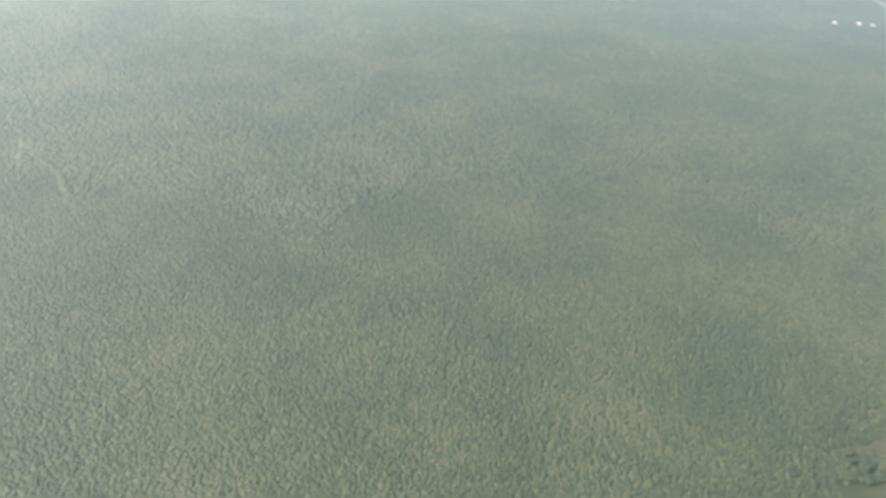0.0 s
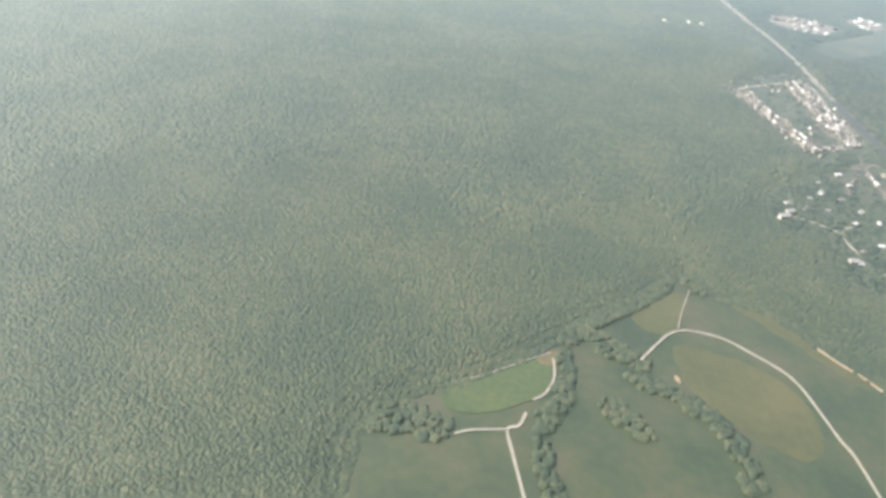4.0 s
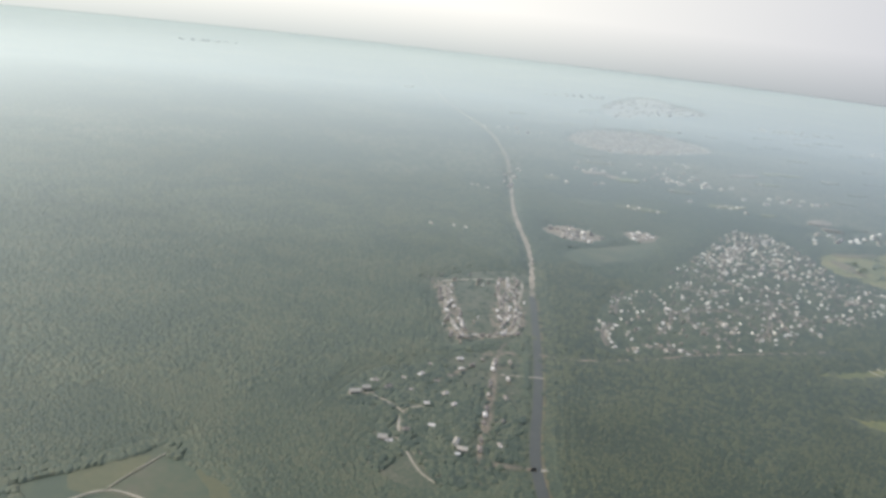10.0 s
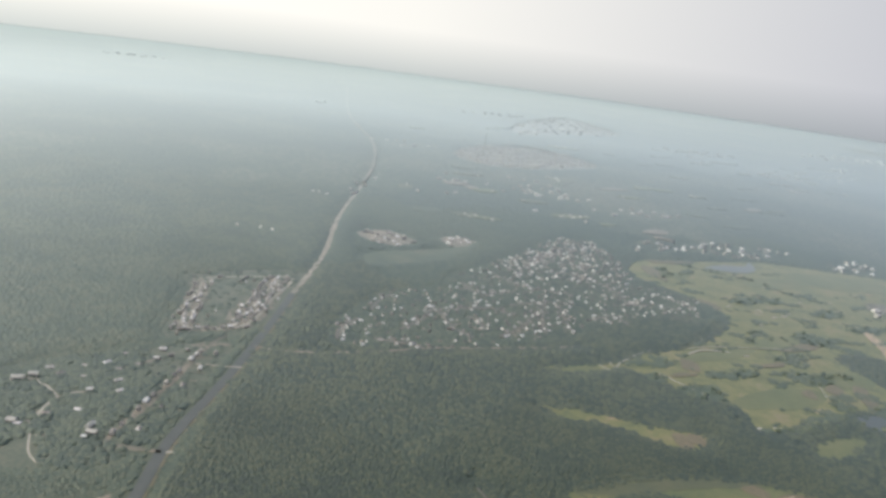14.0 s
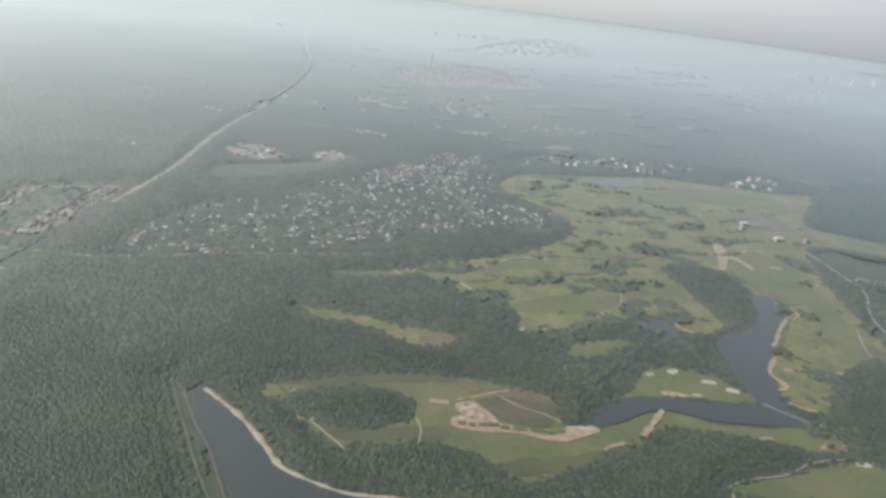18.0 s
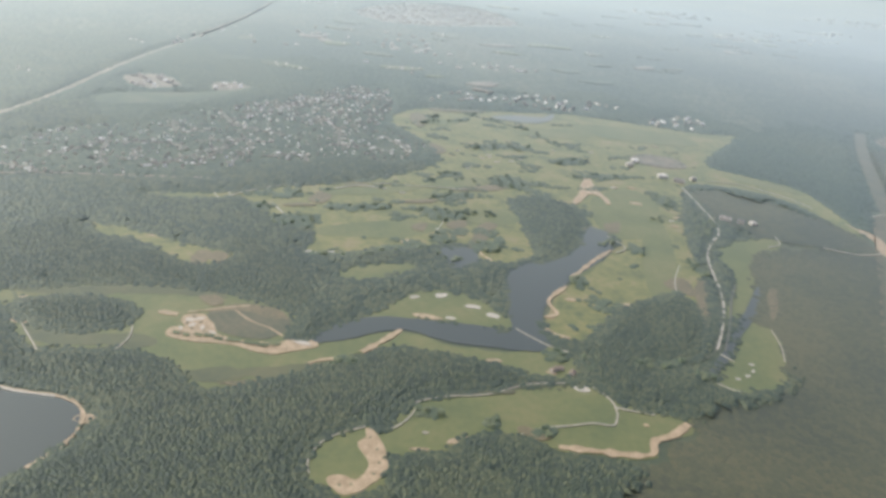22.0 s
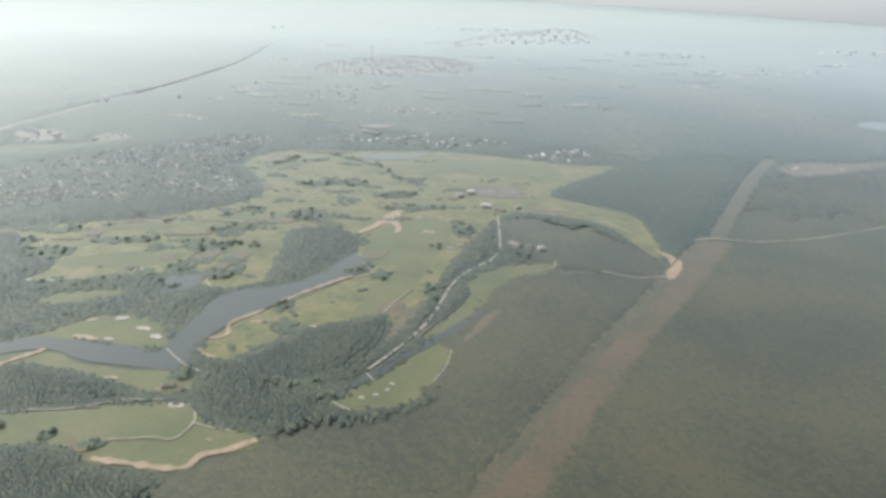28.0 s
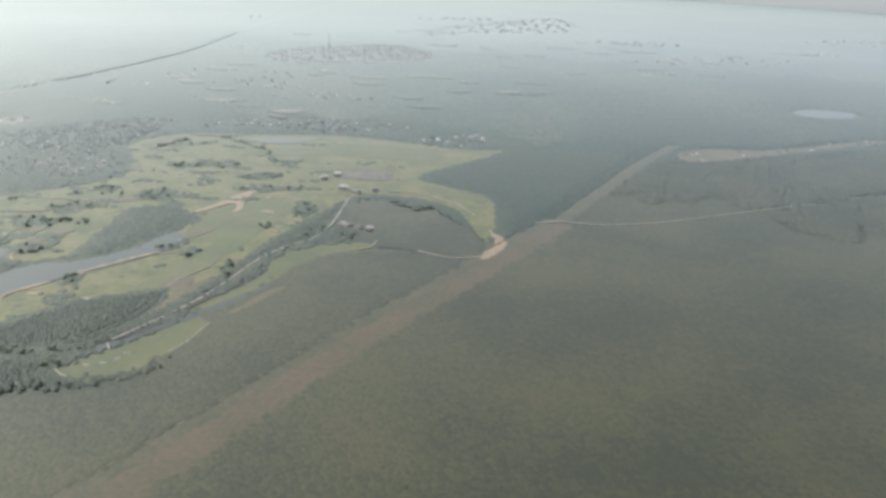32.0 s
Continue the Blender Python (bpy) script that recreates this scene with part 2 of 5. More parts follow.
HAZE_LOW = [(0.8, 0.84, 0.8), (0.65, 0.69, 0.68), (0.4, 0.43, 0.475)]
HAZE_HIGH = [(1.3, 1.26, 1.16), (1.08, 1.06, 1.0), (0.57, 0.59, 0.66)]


# ---- builders ----
def mesh_np(name, verts, faces, mat, smooth=False):
    """One mesh object from arrays of corners and of triangles or quads."""
    me = bpy.data.meshes.new(name)
    verts, faces = np.asarray(verts, np.float32), np.asarray(faces, np.int32)
    k = faces.shape[1]
    me.vertices.add(len(verts))
    me.vertices.foreach_set("co", verts.ravel())
    me.loops.add(faces.size)
    me.loops.foreach_set("vertex_index", faces.ravel())
    me.polygons.add(len(faces))
    me.polygons.foreach_set("loop_start", np.arange(0, faces.size, k, dtype=np.int32))
    me.polygons.foreach_set("use_smooth", np.full(len(faces), smooth))
    me.materials.append(mat)
    me.update(calc_edges=True)
    return new(name, me)


def part(name, bm, mat, parent=None, label="", smooth=False):
    me = bpy.data.meshes.new(name)
    for f in bm.faces:
        f.smooth = smooth
    bm.to_mesh(me)
    bm.free()
    me.materials.append(mat)
    ob = new(name, me)
    ob.parent = parent
    if label:
        ob["label"] = label
    return ob


def box(bm, x0, x1, y0, y1, z0, z1):
    v = [bm.verts.new((x, y, z)) for z in (z0, z1) for x, y in ((x0, y0), (x1, y0), (x1, y1), (x0, y1))]
    for f in ((3, 2, 1, 0), (4, 5, 6, 7), (0, 1, 5, 4), (1, 2, 6, 5), (2, 3, 7, 6), (3, 0, 4, 7)):
        bm.faces.new([v[i] for i in f])
    return bm


def curve(pts, closed=True, steps=6):
    """A smooth line through a few plan points."""
    p = np.array(pts, float)
    n = len(p)
    out = []
    for i in range(n if closed else n - 1):
        a, b, c, d = (p[(i + k) % n] if closed else p[min(max(i + k, 0), n - 1)] for k in (-1, 0, 1, 2))
        for s in np.arange(steps) / steps:
            out.append(0.5 * (2 * b + (c - a) * s + (2 * a - 5 * b + 4 * c - d) * s * s + (3 * b - a - 3 * c + d) * s ** 3))
    if not closed:
        out.append(p[-1])
    return np.array(out)


def inside(poly, x, y):
    """Which of the places x, y lie within the outline."""
    p = np.asarray(poly, float)
    hit = np.zeros(x.shape, bool)
    near = (x >= p[:, 0].min()) & (x <= p[:, 0].max()) & (y >= p[:, 1].min()) & (y <= p[:, 1].max())
    xs, ys = x[near], y[near]
    h = np.zeros(xs.shape, bool)
    q = np.roll(p, -1, 0)
    for (ax, ay), (bx, by) in zip(p, q):
        if ay != by:
            h ^= ((ay > ys) != (by > ys)) & (xs < (bx - ax) * (ys - ay) / (by - ay) + ax)
    hit[near] = h
    return hit


def near_line(line, x, y, reach):
    """Which of the places lie within reach of the line."""
    p = np.asarray(line, float)
    hit = np.zeros(x.shape, bool)
    near = (x >= p[:, 0].min() - reach) & (x <= p[:, 0].max() + reach) & (y >= p[:, 1].min() - reach) & (y <= p[:, 1].max() + reach)
    xs, ys = x[near], y[near]
    h = np.zeros(xs.shape, bool)
    for a, b in zip(p[:-1], p[1:]):
        d = b - a
        k = np.clip(((xs - a[0]) * d[0] + (ys - a[1]) * d[1]) / max(1e-9, d @ d), 0, 1)
        h |= np.hypot(xs - a[0] - k * d[0], ys - a[1] - k * d[1]) < reach
    hit[near] = h
    return hit


def sheet(name, outline, z, mat, label="", category="", kind="structure", rag=0.0, steps=6, thick=0.12):
    """A thin slab of ground cover with the given plan outline."""
    p = curve(outline, True, steps)
    if rag:
        p = p + np.array([[noise.noise((x * 0.16, y * 0.16, 3.0)), noise.noise((x * 0.16, y * 0.16, 9.0))] for x, y in p]) * rag
    bm = bmesh.new()
    top = [bm.verts.new((x, y, z)) for x, y in p]
    f = bm.faces.new(top)
    if f.normal.z == 0:
        f.normal_update()
    if f.normal.z < 0:
        f.normal_flip()
    low = [bm.verts.new((x, y, z - thick)) for x, y in p]
    for i in range(len(p)):
        j = (i + 1) % len(p)
        bm.faces.new((low[i], low[j], top[j], top[i]))
    bmesh.ops.triangulate(bm, faces=[f])
    bmesh.ops.recalc_face_normals(bm, faces=bm.faces)
    ob = part(name, bm, mat)
    return tagged(ob, label, category, "", kind)


def ribbon(name, pts, width, z, mat, label="", category="", kind="structure", steps=8, rag=0.0, thick=0.1):
    """A road or path of even width along a line; rag makes its edges uneven."""
    p = curve(pts, False, steps)
    d = np.gradient(p, axis=0)
    d /= np.linalg.norm(d, axis=1)[:, None] + 1e-9
    nrm = np.c_[-d[:, 1], d[:, 0]]
    w = width / 2 * np.ones(len(p))
    if rag:
        w = w * (1 + rag * np.array([noise.noise((x * 0.2, y * 0.2, 5.0)) for x, y in p]))
    a, b = p + nrm * w[:, None], p - nrm * w[:, None]
    n = len(p)
    v = np.concatenate([np.c_[a, np.full(n, z)], np.c_[b, np.full(n, z)], np.c_[a, np.full(n, z - thick)], np.c_[b, np.full(n, z - thick)]])
    i = np.arange(n - 1)
    f = np.concatenate([np.c_[i, i + n, i + n + 1, i + 1], np.c_[i + 2 * n, i, i + 1, i + 1 + 2 * n], np.c_[i + n, i + 3 * n, i + 1 + 3 * n, i + 1 + n]])
    ob = mesh_np(name, v, f, mat)
    return tagged(ob, label, category, "", kind)


def bunker(outline, mat, label, depth=0.35, z=0.45, steps=5, name="bunker"):
    """A sand hollow: a raised lip round a shallow bowl."""
    p = curve(outline, True, steps)
    c = p.mean(0)
    bm = bmesh.new()
    rings = []
    for k, h in ((1.06, z - 0.4), (1.03, z), (0.86, z - depth * 0.6), (0.55, z - depth)):
        rings.append([bm.verts.new((*(c + (q - c) * k), h)) for q in p])
    m = len(p)
    for a, b in zip(rings[:-1], rings[1:]):
        for i in range(m):
            bm.faces.new((a[i], a[(i + 1) % m], b[(i + 1) % m], b[i]))
    bmesh.ops.triangulate(bm, faces=[bm.faces.new(rings[-1])])
    bmesh.ops.recalc_face_normals(bm, faces=bm.faces)
    return tagged(part(name, bm, mat), label, "bunker", "golf bunkers")


def blob(cx, cy, rx, ry, turn=0.0, seed=0, n=9):
    """A rounded uneven outline."""
    r = random.Random(seed * 7919 + int(cx * 13 + cy))
    ca, sa = math.cos(radians(turn)), math.sin(radians(turn))
    out = []
    for i in range(n):
        a, k = 2 * math.pi * i / n, r.uniform(0.82, 1.15)
        u, v = rx * k * math.cos(a), ry * k * math.sin(a)
        out.append((cx + u * ca - v * sa, cy + u * sa + v * ca))
    return out


# ---- plan of the open ground ----
GOLF_WEST = [(627, 384), (672, 402), (700, 425), (736, 446), (774, 481), (802, 529), (780, 578), (745, 621), (760, 675), (805, 694), (895, 731), (929, 741), (986, 740), (1061, 735), (1103, 741), (1046, 630), (1072, 606), (1115, 589), (1131, 535), (1132, 488), (1118, 508), (1086, 555), (1029, 562), (1007, 540)]
GOLF_EAST = [(989, 448), (988, 394), (981, 347), (971, 296), (967, 295), (973, 333), (965, 349), (951, 341), (927, 321), (914, 300), (902, 281), (884, 284), (887, 312), (900, 342), (930, 394), (936, 415), (929, 428), (918, 429), (913, 464), (885, 476), (863, 462), (872, 417), (879, 383), (876, 367), (848, 354), (839, 372), (825, 373), (809, 361), (780, 349), (764, 335), (744, 330), (742, 360), (721, 367), (701, 380), (684, 395), (668, 388), (636, 379)]
LOWER = [(616, 241), (622, 251), (640, 259), (676, 272), (712, 276), (747, 270), (759, 263), (759, 246), (772, 245), (789, 252), (804, 262), (819, 265), (835, 260), (864, 261), (890, 273), (898, 259), (896, 248), (869, 243), (847, 246), (820, 252), (799, 245), (779, 226), (761, 212), (746, 201), (732, 201), (719, 213), (702, 217), (690, 216), (659, 210), (640, 223), (628, 235)]
SOUTH = [(815, 190), (825, 212), (838, 220), (862, 229), (887, 239), (902, 243), (913, 236), (927, 231), (945, 230), (944, 219), (930, 213), (925, 200), (902, 197), (886, 196), (870, 201), (851, 197), (842, 186), (827, 180), (817, 179)]
KIDNEY_GREEN = [(791, 168), (795, 183), (810, 193), (819, 179), (821, 164), (812, 153), (803, 153), (793, 160)]
PENINSULA = [(788, 271), (797, 282), (810, 303), (828, 313), (854, 305), (868, 284), (850, 281), (827, 280), (810, 276), (797, 269)]
BAND = [(616, 331), (651, 329), (691, 321), (708, 318), (700, 302), (682, 302), (654, 316), (628, 317)]
PATCH = [(769, 320), (797, 336), (810, 336), (795, 317), (772, 308)]
EAST_STRIP = [(1002, 415), (1024, 446), (1059, 462), (1052, 441), (1031, 424), (1018, 380), (1004, 344), (992, 329), (986, 331), (998, 359), (1007, 392)]
EAST_GREEN = [(961, 259), (972, 274), (987, 303), (994, 321), (1004, 328), (1012, 318), (1010, 300), (1005, 280), (1000, 268), (987, 260), (974, 256)]
FIRST = [(138, 122), (144, 143), (151, 147), (167, 156), (182, 162), (210, 182), (224, 191), (238, 202), (257, 215), (274, 231), (281, 229), (287, 217), (305, 209), (319, 190), (334, 169), (346, 154), (350, 125), (330, 95), (240, 70), (150, 80)]
FIRST_GREEN = [(168, 155), (182, 161), (204, 174), (208, 172), (207, 164), (203, 156), (194, 150), (182, 145), (169, 146)]
QUARRY = [(589, 234), (596, 236), (613, 221), (629, 203), (637, 192), (651, 185), (666, 180), (685, 181), (696, 178), (703, 170), (702, 155), (695, 138), (670, 122), (645, 128), (636, 151), (626, 172), (613, 192), (600, 212)]
LAKE = [(771, 244), (779, 261), (798, 275), (827, 279), (850, 281), (866, 281), (862, 309), (865, 351), (888, 369), (904, 388), (911, 408), (915, 432), (924, 431), (932, 424), (931, 400), (920, 378), (902, 349), (885, 315), (882, 287), (887, 279), (880, 266), (858, 263), (836, 262), (815, 267), (802, 262), (783, 248)]
POND = [(820, 362), (837, 371), (845, 358), (842, 346), (830, 340)]
POND_NORTH = [(838, 683), (862, 703), (891, 711), (905, 732), (900, 701), (876, 681)]
POND_EAST = [(1019, 376), (1014, 354), (1003, 331), (988, 307), (979, 288), (966, 268), (962, 269), (976, 292), (986, 312), (997, 333), (1008, 355)]
LAKE_FAR = [(1455, 1115), (1490, 1160), (1545, 1150), (1530, 1110), (1480, 1090)]
HIGHWAY = [(442, 40), (437, 130), (436, 210), (434, 253), (440, 311), (444, 364), (448, 459), (453, 566), (446, 700), (450, 897), (448, 1058), (420, 1300), (318, 1740), (200, 2600)]
STREET = [(425, 372), (420, 358), (415, 307), (411, 274), (408, 248), (414, 244), (434, 243)]
CROSS = [(445, 361), (476, 362), (524, 378), (550, 390), (600, 405), (660, 425)]
SUBURB = [(486, 385), (489, 422), (504, 467), (528, 496), (562, 516), (570, 550), (622, 625), (692, 732), (728, 724), (740, 655), (735, 585), (767, 587), (788, 548), (770, 508), (735, 508), (701, 486), (648, 436), (590, 402), (544, 386), (511, 382)]
HOOD = [(372, 475), (446, 508), (437, 388), (412, 373), (392, 360), (383, 378), (378, 433)]
VILLAGE = [(340, 284), (348, 315), (382, 339), (417, 362), (433, 352), (424, 243), (395, 222), (371, 222), (355, 241), (361, 275)]
STREETS = [
    [(491, 386), (491, 407), (500, 425)], [(507, 443), (511, 465), (518, 480)], [(514, 395), (528, 393), (541, 394), (546, 387)], [(552, 470), (558, 453), (565, 434), (573, 422), (580, 416)],
    [(562, 465), (592, 477), (605, 476), (612, 466)], [(577, 455), (584, 449), (591, 434)], [(574, 534), (589, 508), (612, 520)], [(622, 564), (641, 612), (673, 664), (710, 704)],
    [(655, 627), (687, 630), (697, 614)], [(650, 595), (673, 596), (697, 590)], [(688, 578), (705, 576), (710, 563), (714, 546)], [(672, 479), (696, 494), (704, 480)],
    [(714, 546), (721, 527), (741, 538), (764, 528)], [(745, 569), (767, 554), (776, 533)], [(642, 507), (636, 474), (634, 440)], [(653, 505), (654, 460), (657, 450)],
    [(600, 424), (617, 446), (633, 485)], [(600, 575), (620, 547), (639, 540), (670, 535)], [(612, 490), (642, 508), (668, 512)], [(530, 415), (545, 440), (552, 470)],
]
CLEAR_A = [(471, 652), (498, 672), (533, 645), (513, 618), (485, 627)]
CLEAR_B = [(554, 668), (571, 678), (596, 669), (567, 641)]
MEADOW = [(485, 578), (509, 602), (556, 630), (591, 665), (560, 595), (517, 561), (492, 556)]
ESTATE = [(573, 1294), (633, 1447), (774, 1520), (868, 1358), (736, 1225), (651, 1190), (602, 1210)]
ESTATE_FAR = [(740, 1745), (760, 2030), (980, 2490), (1096, 2126), (886, 1880)]
ROW_NORTH = [(775, 712), (783, 762), (850, 795), (941, 812), (985, 792), (906, 745), (827, 739)]
HAMLET = [(1005, 752), (1060, 797), (1078, 760), (1045, 732)]
CLUB = [(962, 585), (972, 612), (988, 632), (1022, 628), (1028, 596), (1022, 560), (1006, 552), (988, 562)]
SAND_EAST = [(1128, 514), (1134, 508), (1141, 500), (1146, 488), (1142, 468), (1134, 456), (1133, 470), (1138, 484), (1134, 498)]
STRIP = [(1010, 112), (1041, 195), (1057, 238), (1088, 326), (1120, 404), (1146, 468), (1177, 545), (1244, 755), (1278, 840)]
DEPOT = [(421, 206), (426, 211), (433, 206), (441, 196), (443, 186), (432, 183), (423, 187)]
SITE_NE = [(1279, 806), (1315, 845), (1390, 872), (1500, 960), (1545, 975), (1410, 862), (1303, 778)]
SCRUB = [(868, 60), (880, 120), (893, 160), (915, 186), (935, 212), (947, 228), (962, 247), (976, 248), (991, 256), (1005, 268), (1007, 285), (1009, 312), (1000, 330), (1010, 354), (1016, 378), (1028, 422), (1060, 444), (1130, 452), (1172, 552), (1240, 745), (1285, 780), (1420, 855), (1600, 960), (2200, 1150), (2200, -300), (860, -300)]
SCRUB_NORTH = [(1010, 538), (1029, 558), (1108, 520), (1128, 485), (1128, 458), (1040, 455), (1020, 480)]
WOODS = {
    "west": [(604, 364), (656, 369), (706, 366), (735, 355), (710, 329), (677, 333), (643, 338), (616, 336)],
    "island": [(631, 243), (655, 254), (680, 253), (688, 238), (675, 226), (653, 223), (635, 232)],
    "mid": [(866, 454), (885, 474), (909, 464), (913, 440), (909, 412), (902, 390), (884, 367), (879, 382)],
    "south_east": [(914, 294), (927, 318), (951, 337), (972, 332), (970, 302), (956, 284), (930, 268), (916, 251), (911, 262)],
    "south": [(765, 212), (790, 236), (808, 248), (837, 251), (866, 248), (872, 241), (837, 229), (823, 219), (779, 207)],
}
GOLF = GOLF_WEST + GOLF_EAST
OPEN = [GOLF, LOWER, SOUTH, KIDNEY_GREEN, PENINSULA, BAND, PATCH, EAST_STRIP, EAST_GREEN, FIRST, QUARRY, LAKE, POND, POND_NORTH, POND_EAST, LAKE_FAR, CLEAR_A, CLEAR_B, MEADOW, SAND_EAST, SITE_NE, CLUB, ESTATE, ESTATE_FAR, DEPOT]
TOWN = [SUBURB, HOOD, VILLAGE, ROW_NORTH, HAMLET]

# ---- ground, grass, water, roads ----
ang = np.arange(96) / 96 * 2 * np.pi
rad = [0.0, 200, 500, 900, 1500, 2400, 3400, 4380]
gv = [(600.0, 0.0, 0.0)] + [(600 + r * math.cos(a), r * math.sin(a), 0.0) for r in rad[1:] for a in ang]
bm = bmesh.new()
bv = [bm.verts.new(v) for v in gv]
for i in range(96):
    bm.faces.new((bv[0], bv[1 + i], bv[1 + (i + 1) % 96]))
    for k in range(len(rad) - 2):
        a, b = 1 + k * 96, 1 + (k + 1) * 96
        bm.faces.new((bv[a + i], bv[b + i], bv[b + (i + 1) % 96], bv[a + (i + 1) % 96]))
ground = tagged(part("ground", bm, M_ground), "dark green wooded plain reaching to the hazy horizon", "ground", "", "structure")
# glowing ring painted as haze, tall enough for the far ground to reflect
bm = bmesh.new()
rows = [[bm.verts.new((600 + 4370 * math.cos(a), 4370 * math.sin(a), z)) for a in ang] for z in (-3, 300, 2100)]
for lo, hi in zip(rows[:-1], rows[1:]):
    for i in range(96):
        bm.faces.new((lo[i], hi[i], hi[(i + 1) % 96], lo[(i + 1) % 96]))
tagged(part("backdrop", bm, haze_material()), "glowing backdrop painted as pale haze along the far horizon", "haze", "", "structure")

sheet("golf_course_ground", GOLF, 0.15, M_rough, "mown and rough green grass of a golf course", "grass", rag=2.5)
for i, (outline, text) in enumerate(((LOWER, "green fairway round a waste bunker"), (SOUTH, "green fairway beside woodland"), (KIDNEY_GREEN, "round putting green ringed by trees"), (PENINSULA, "lakeside green with white bunkers"), (BAND, "narrow fairway cut through woodland"), (PATCH, "small grassy clearing in woodland"), (EAST_STRIP, "curving fairway along a road"), (EAST_GREEN, "rounded green at the end of a fairway"), (FIRST, "wide open grass field beside the forest"), (MEADOW, "light green meadow between trees"))):
    sheet("fairway", outline, 0.17 + 0.005 * i, M_pasture if outline in (FIRST, MEADOW) else M_rough if outline is BAND else M_fair, text, "grass", rag=1.5)
FAIRWAYS = [blob(780, 378, 42, 12, 25, 1), blob(850, 425, 22, 14, 30, 2), blob(950, 465, 26, 52, -8, 3), blob(905, 365, 8, 30, -30, 4), blob(962, 400, 12, 60, -8, 5), blob(985, 690, 70, 28, 10, 6), blob(900, 655, 50, 14, 25, 7), blob(760, 440, 40, 7, 30, 8), blob(820, 480, 30, 9, 40, 9), blob(790, 640, 25, 9, 30, 10), blob(640, 383, 22, 6, 15, 11), blob(1085, 585, 30, 8, -20, 12), FIRST_GREEN]
for i, f in enumerate(FAIRWAYS):
    sheet("fairway", f, 0.24 + 0.015 * i, M_green if f is FIRST_GREEN else M_fair, "smooth mown light green fairway", "grass", rag=1.0)
for outline, text in ((QUARRY, "dark grey-blue pond with a pale sandy shore"), (LAKE, "dark golf course lake between the greens"), (POND, "small dark pond in woodland"), (POND_NORTH, "pale pond beside a row of houses"), (POND_EAST, "narrow grey pond by a fairway"), (LAKE_FAR, "pale distant lake among trees")):
    sheet("water", outline, 0.45, M_water, text, "lake", rag=0.8, thick=0.45)
ribbon("road", HIGHWAY[:7], 5.2, 0.3, M_asphalt, "straight grey highway through the forest", "road")
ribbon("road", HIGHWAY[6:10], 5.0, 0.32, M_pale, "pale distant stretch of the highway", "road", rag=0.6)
# lifted to treetop height to fit the camera's view
ribbon("road", HIGHWAY[9:], 4.2, 2.3, M_lots, "far pale highway raised to treetop height to stay in view", "road", rag=0.9, thick=2.3)
ribbon("road_verge", [(x + 3.4, y) for x, y in HIGHWAY[:7]], 1.0, 0.22, M_field, "pale sandy verge of the highway", "verge", rag=0.6)
ribbon("road", STREET, 2.4, 0.3, M_lots, "pale village street lined by houses", "road")
ribbon("road", CROSS, 2.4, 0.5, M_bare, "sandy side road leading to the suburb", "road", rag=0.5)
ribbon("cleared_strip", STRIP[6:], 12, 0.19, M_margin, "faint far end of the cleared strip", "field", rag=0.3, steps=14)
ribbon("cleared_strip", [(x - 8.5, y + 3) for x, y in STRIP[:7]], 9, 0.26, M_margin, "grassy margin of the cleared strip", "field", rag=0.5, steps=14)
ribbon("cleared_strip", [(x + 3.5, y - 1) for x, y in STRIP[:7]], 21, 0.2, M_strip, "long straight cleared strip of brown stubble", "field", rag=0.15, steps=14)
ribbon("track", [(x - 12.5, y + 4) for x, y in STRIP[:7]], 1.1, 0.3, M_field, "pale dirt track beside the cleared strip", "track", rag=0.9, steps=14)
sheet("sand_clearing", SAND_EAST, 0.3, M_sand, "bare sandy clearing beside the cleared strip", "sand", rag=1.5)
sheet("cleared_site", DEPOT, 0.34, M_bare, "bare tan yard beside the highway", "clearing", rag=2)
sheet("cleared_site", SITE_NE, 0.3, M_field, "distant bare building site with pale sheds", "clearing", rag=3)
sheet("cleared_site", CLEAR_A, 0.3, M_bare, "bare pale building site among trees", "clearing", rag=3)
sheet("cleared_site", CLEAR_B, 0.3, M_bare, "small bare pale site among trees", "clearing", rag=3)
for i, (town, text) in enumerate(((SUBURB, "gardens and lawns of a leafy suburb"), (HOOD, "gardens of a small housing estate"), (VILLAGE, "grassy plots of a scattered village"), (ROW_NORTH, "gardens of a lakeside row of houses"), (HAMLET, "gardens of a small hamlet"), (ESTATE, "bare lots of a dense new estate"), (ESTATE_FAR, "bare lots of a far estate"))):
    sheet("garden_ground", town, 0.08 + 0.005 * i, M_lots if "bare" in text else M_yard, text, "ground", rag=16 if "bare" in text else 4, steps=14)

# ---- woodland ----
def scatter(x0, x1, y0, y1, step, seed):
    r = np.random.RandomState(seed)
    gx, gy = np.meshgrid(np.arange(x0, x1, step), np.arange(y0, y1, step))
    x, y = gx.ravel() + r.uniform(-0.48, 0.48, gx.size) * step, gy.ravel() + r.uniform(-0.48, 0.48, gx.size) * step
    return x, y, r


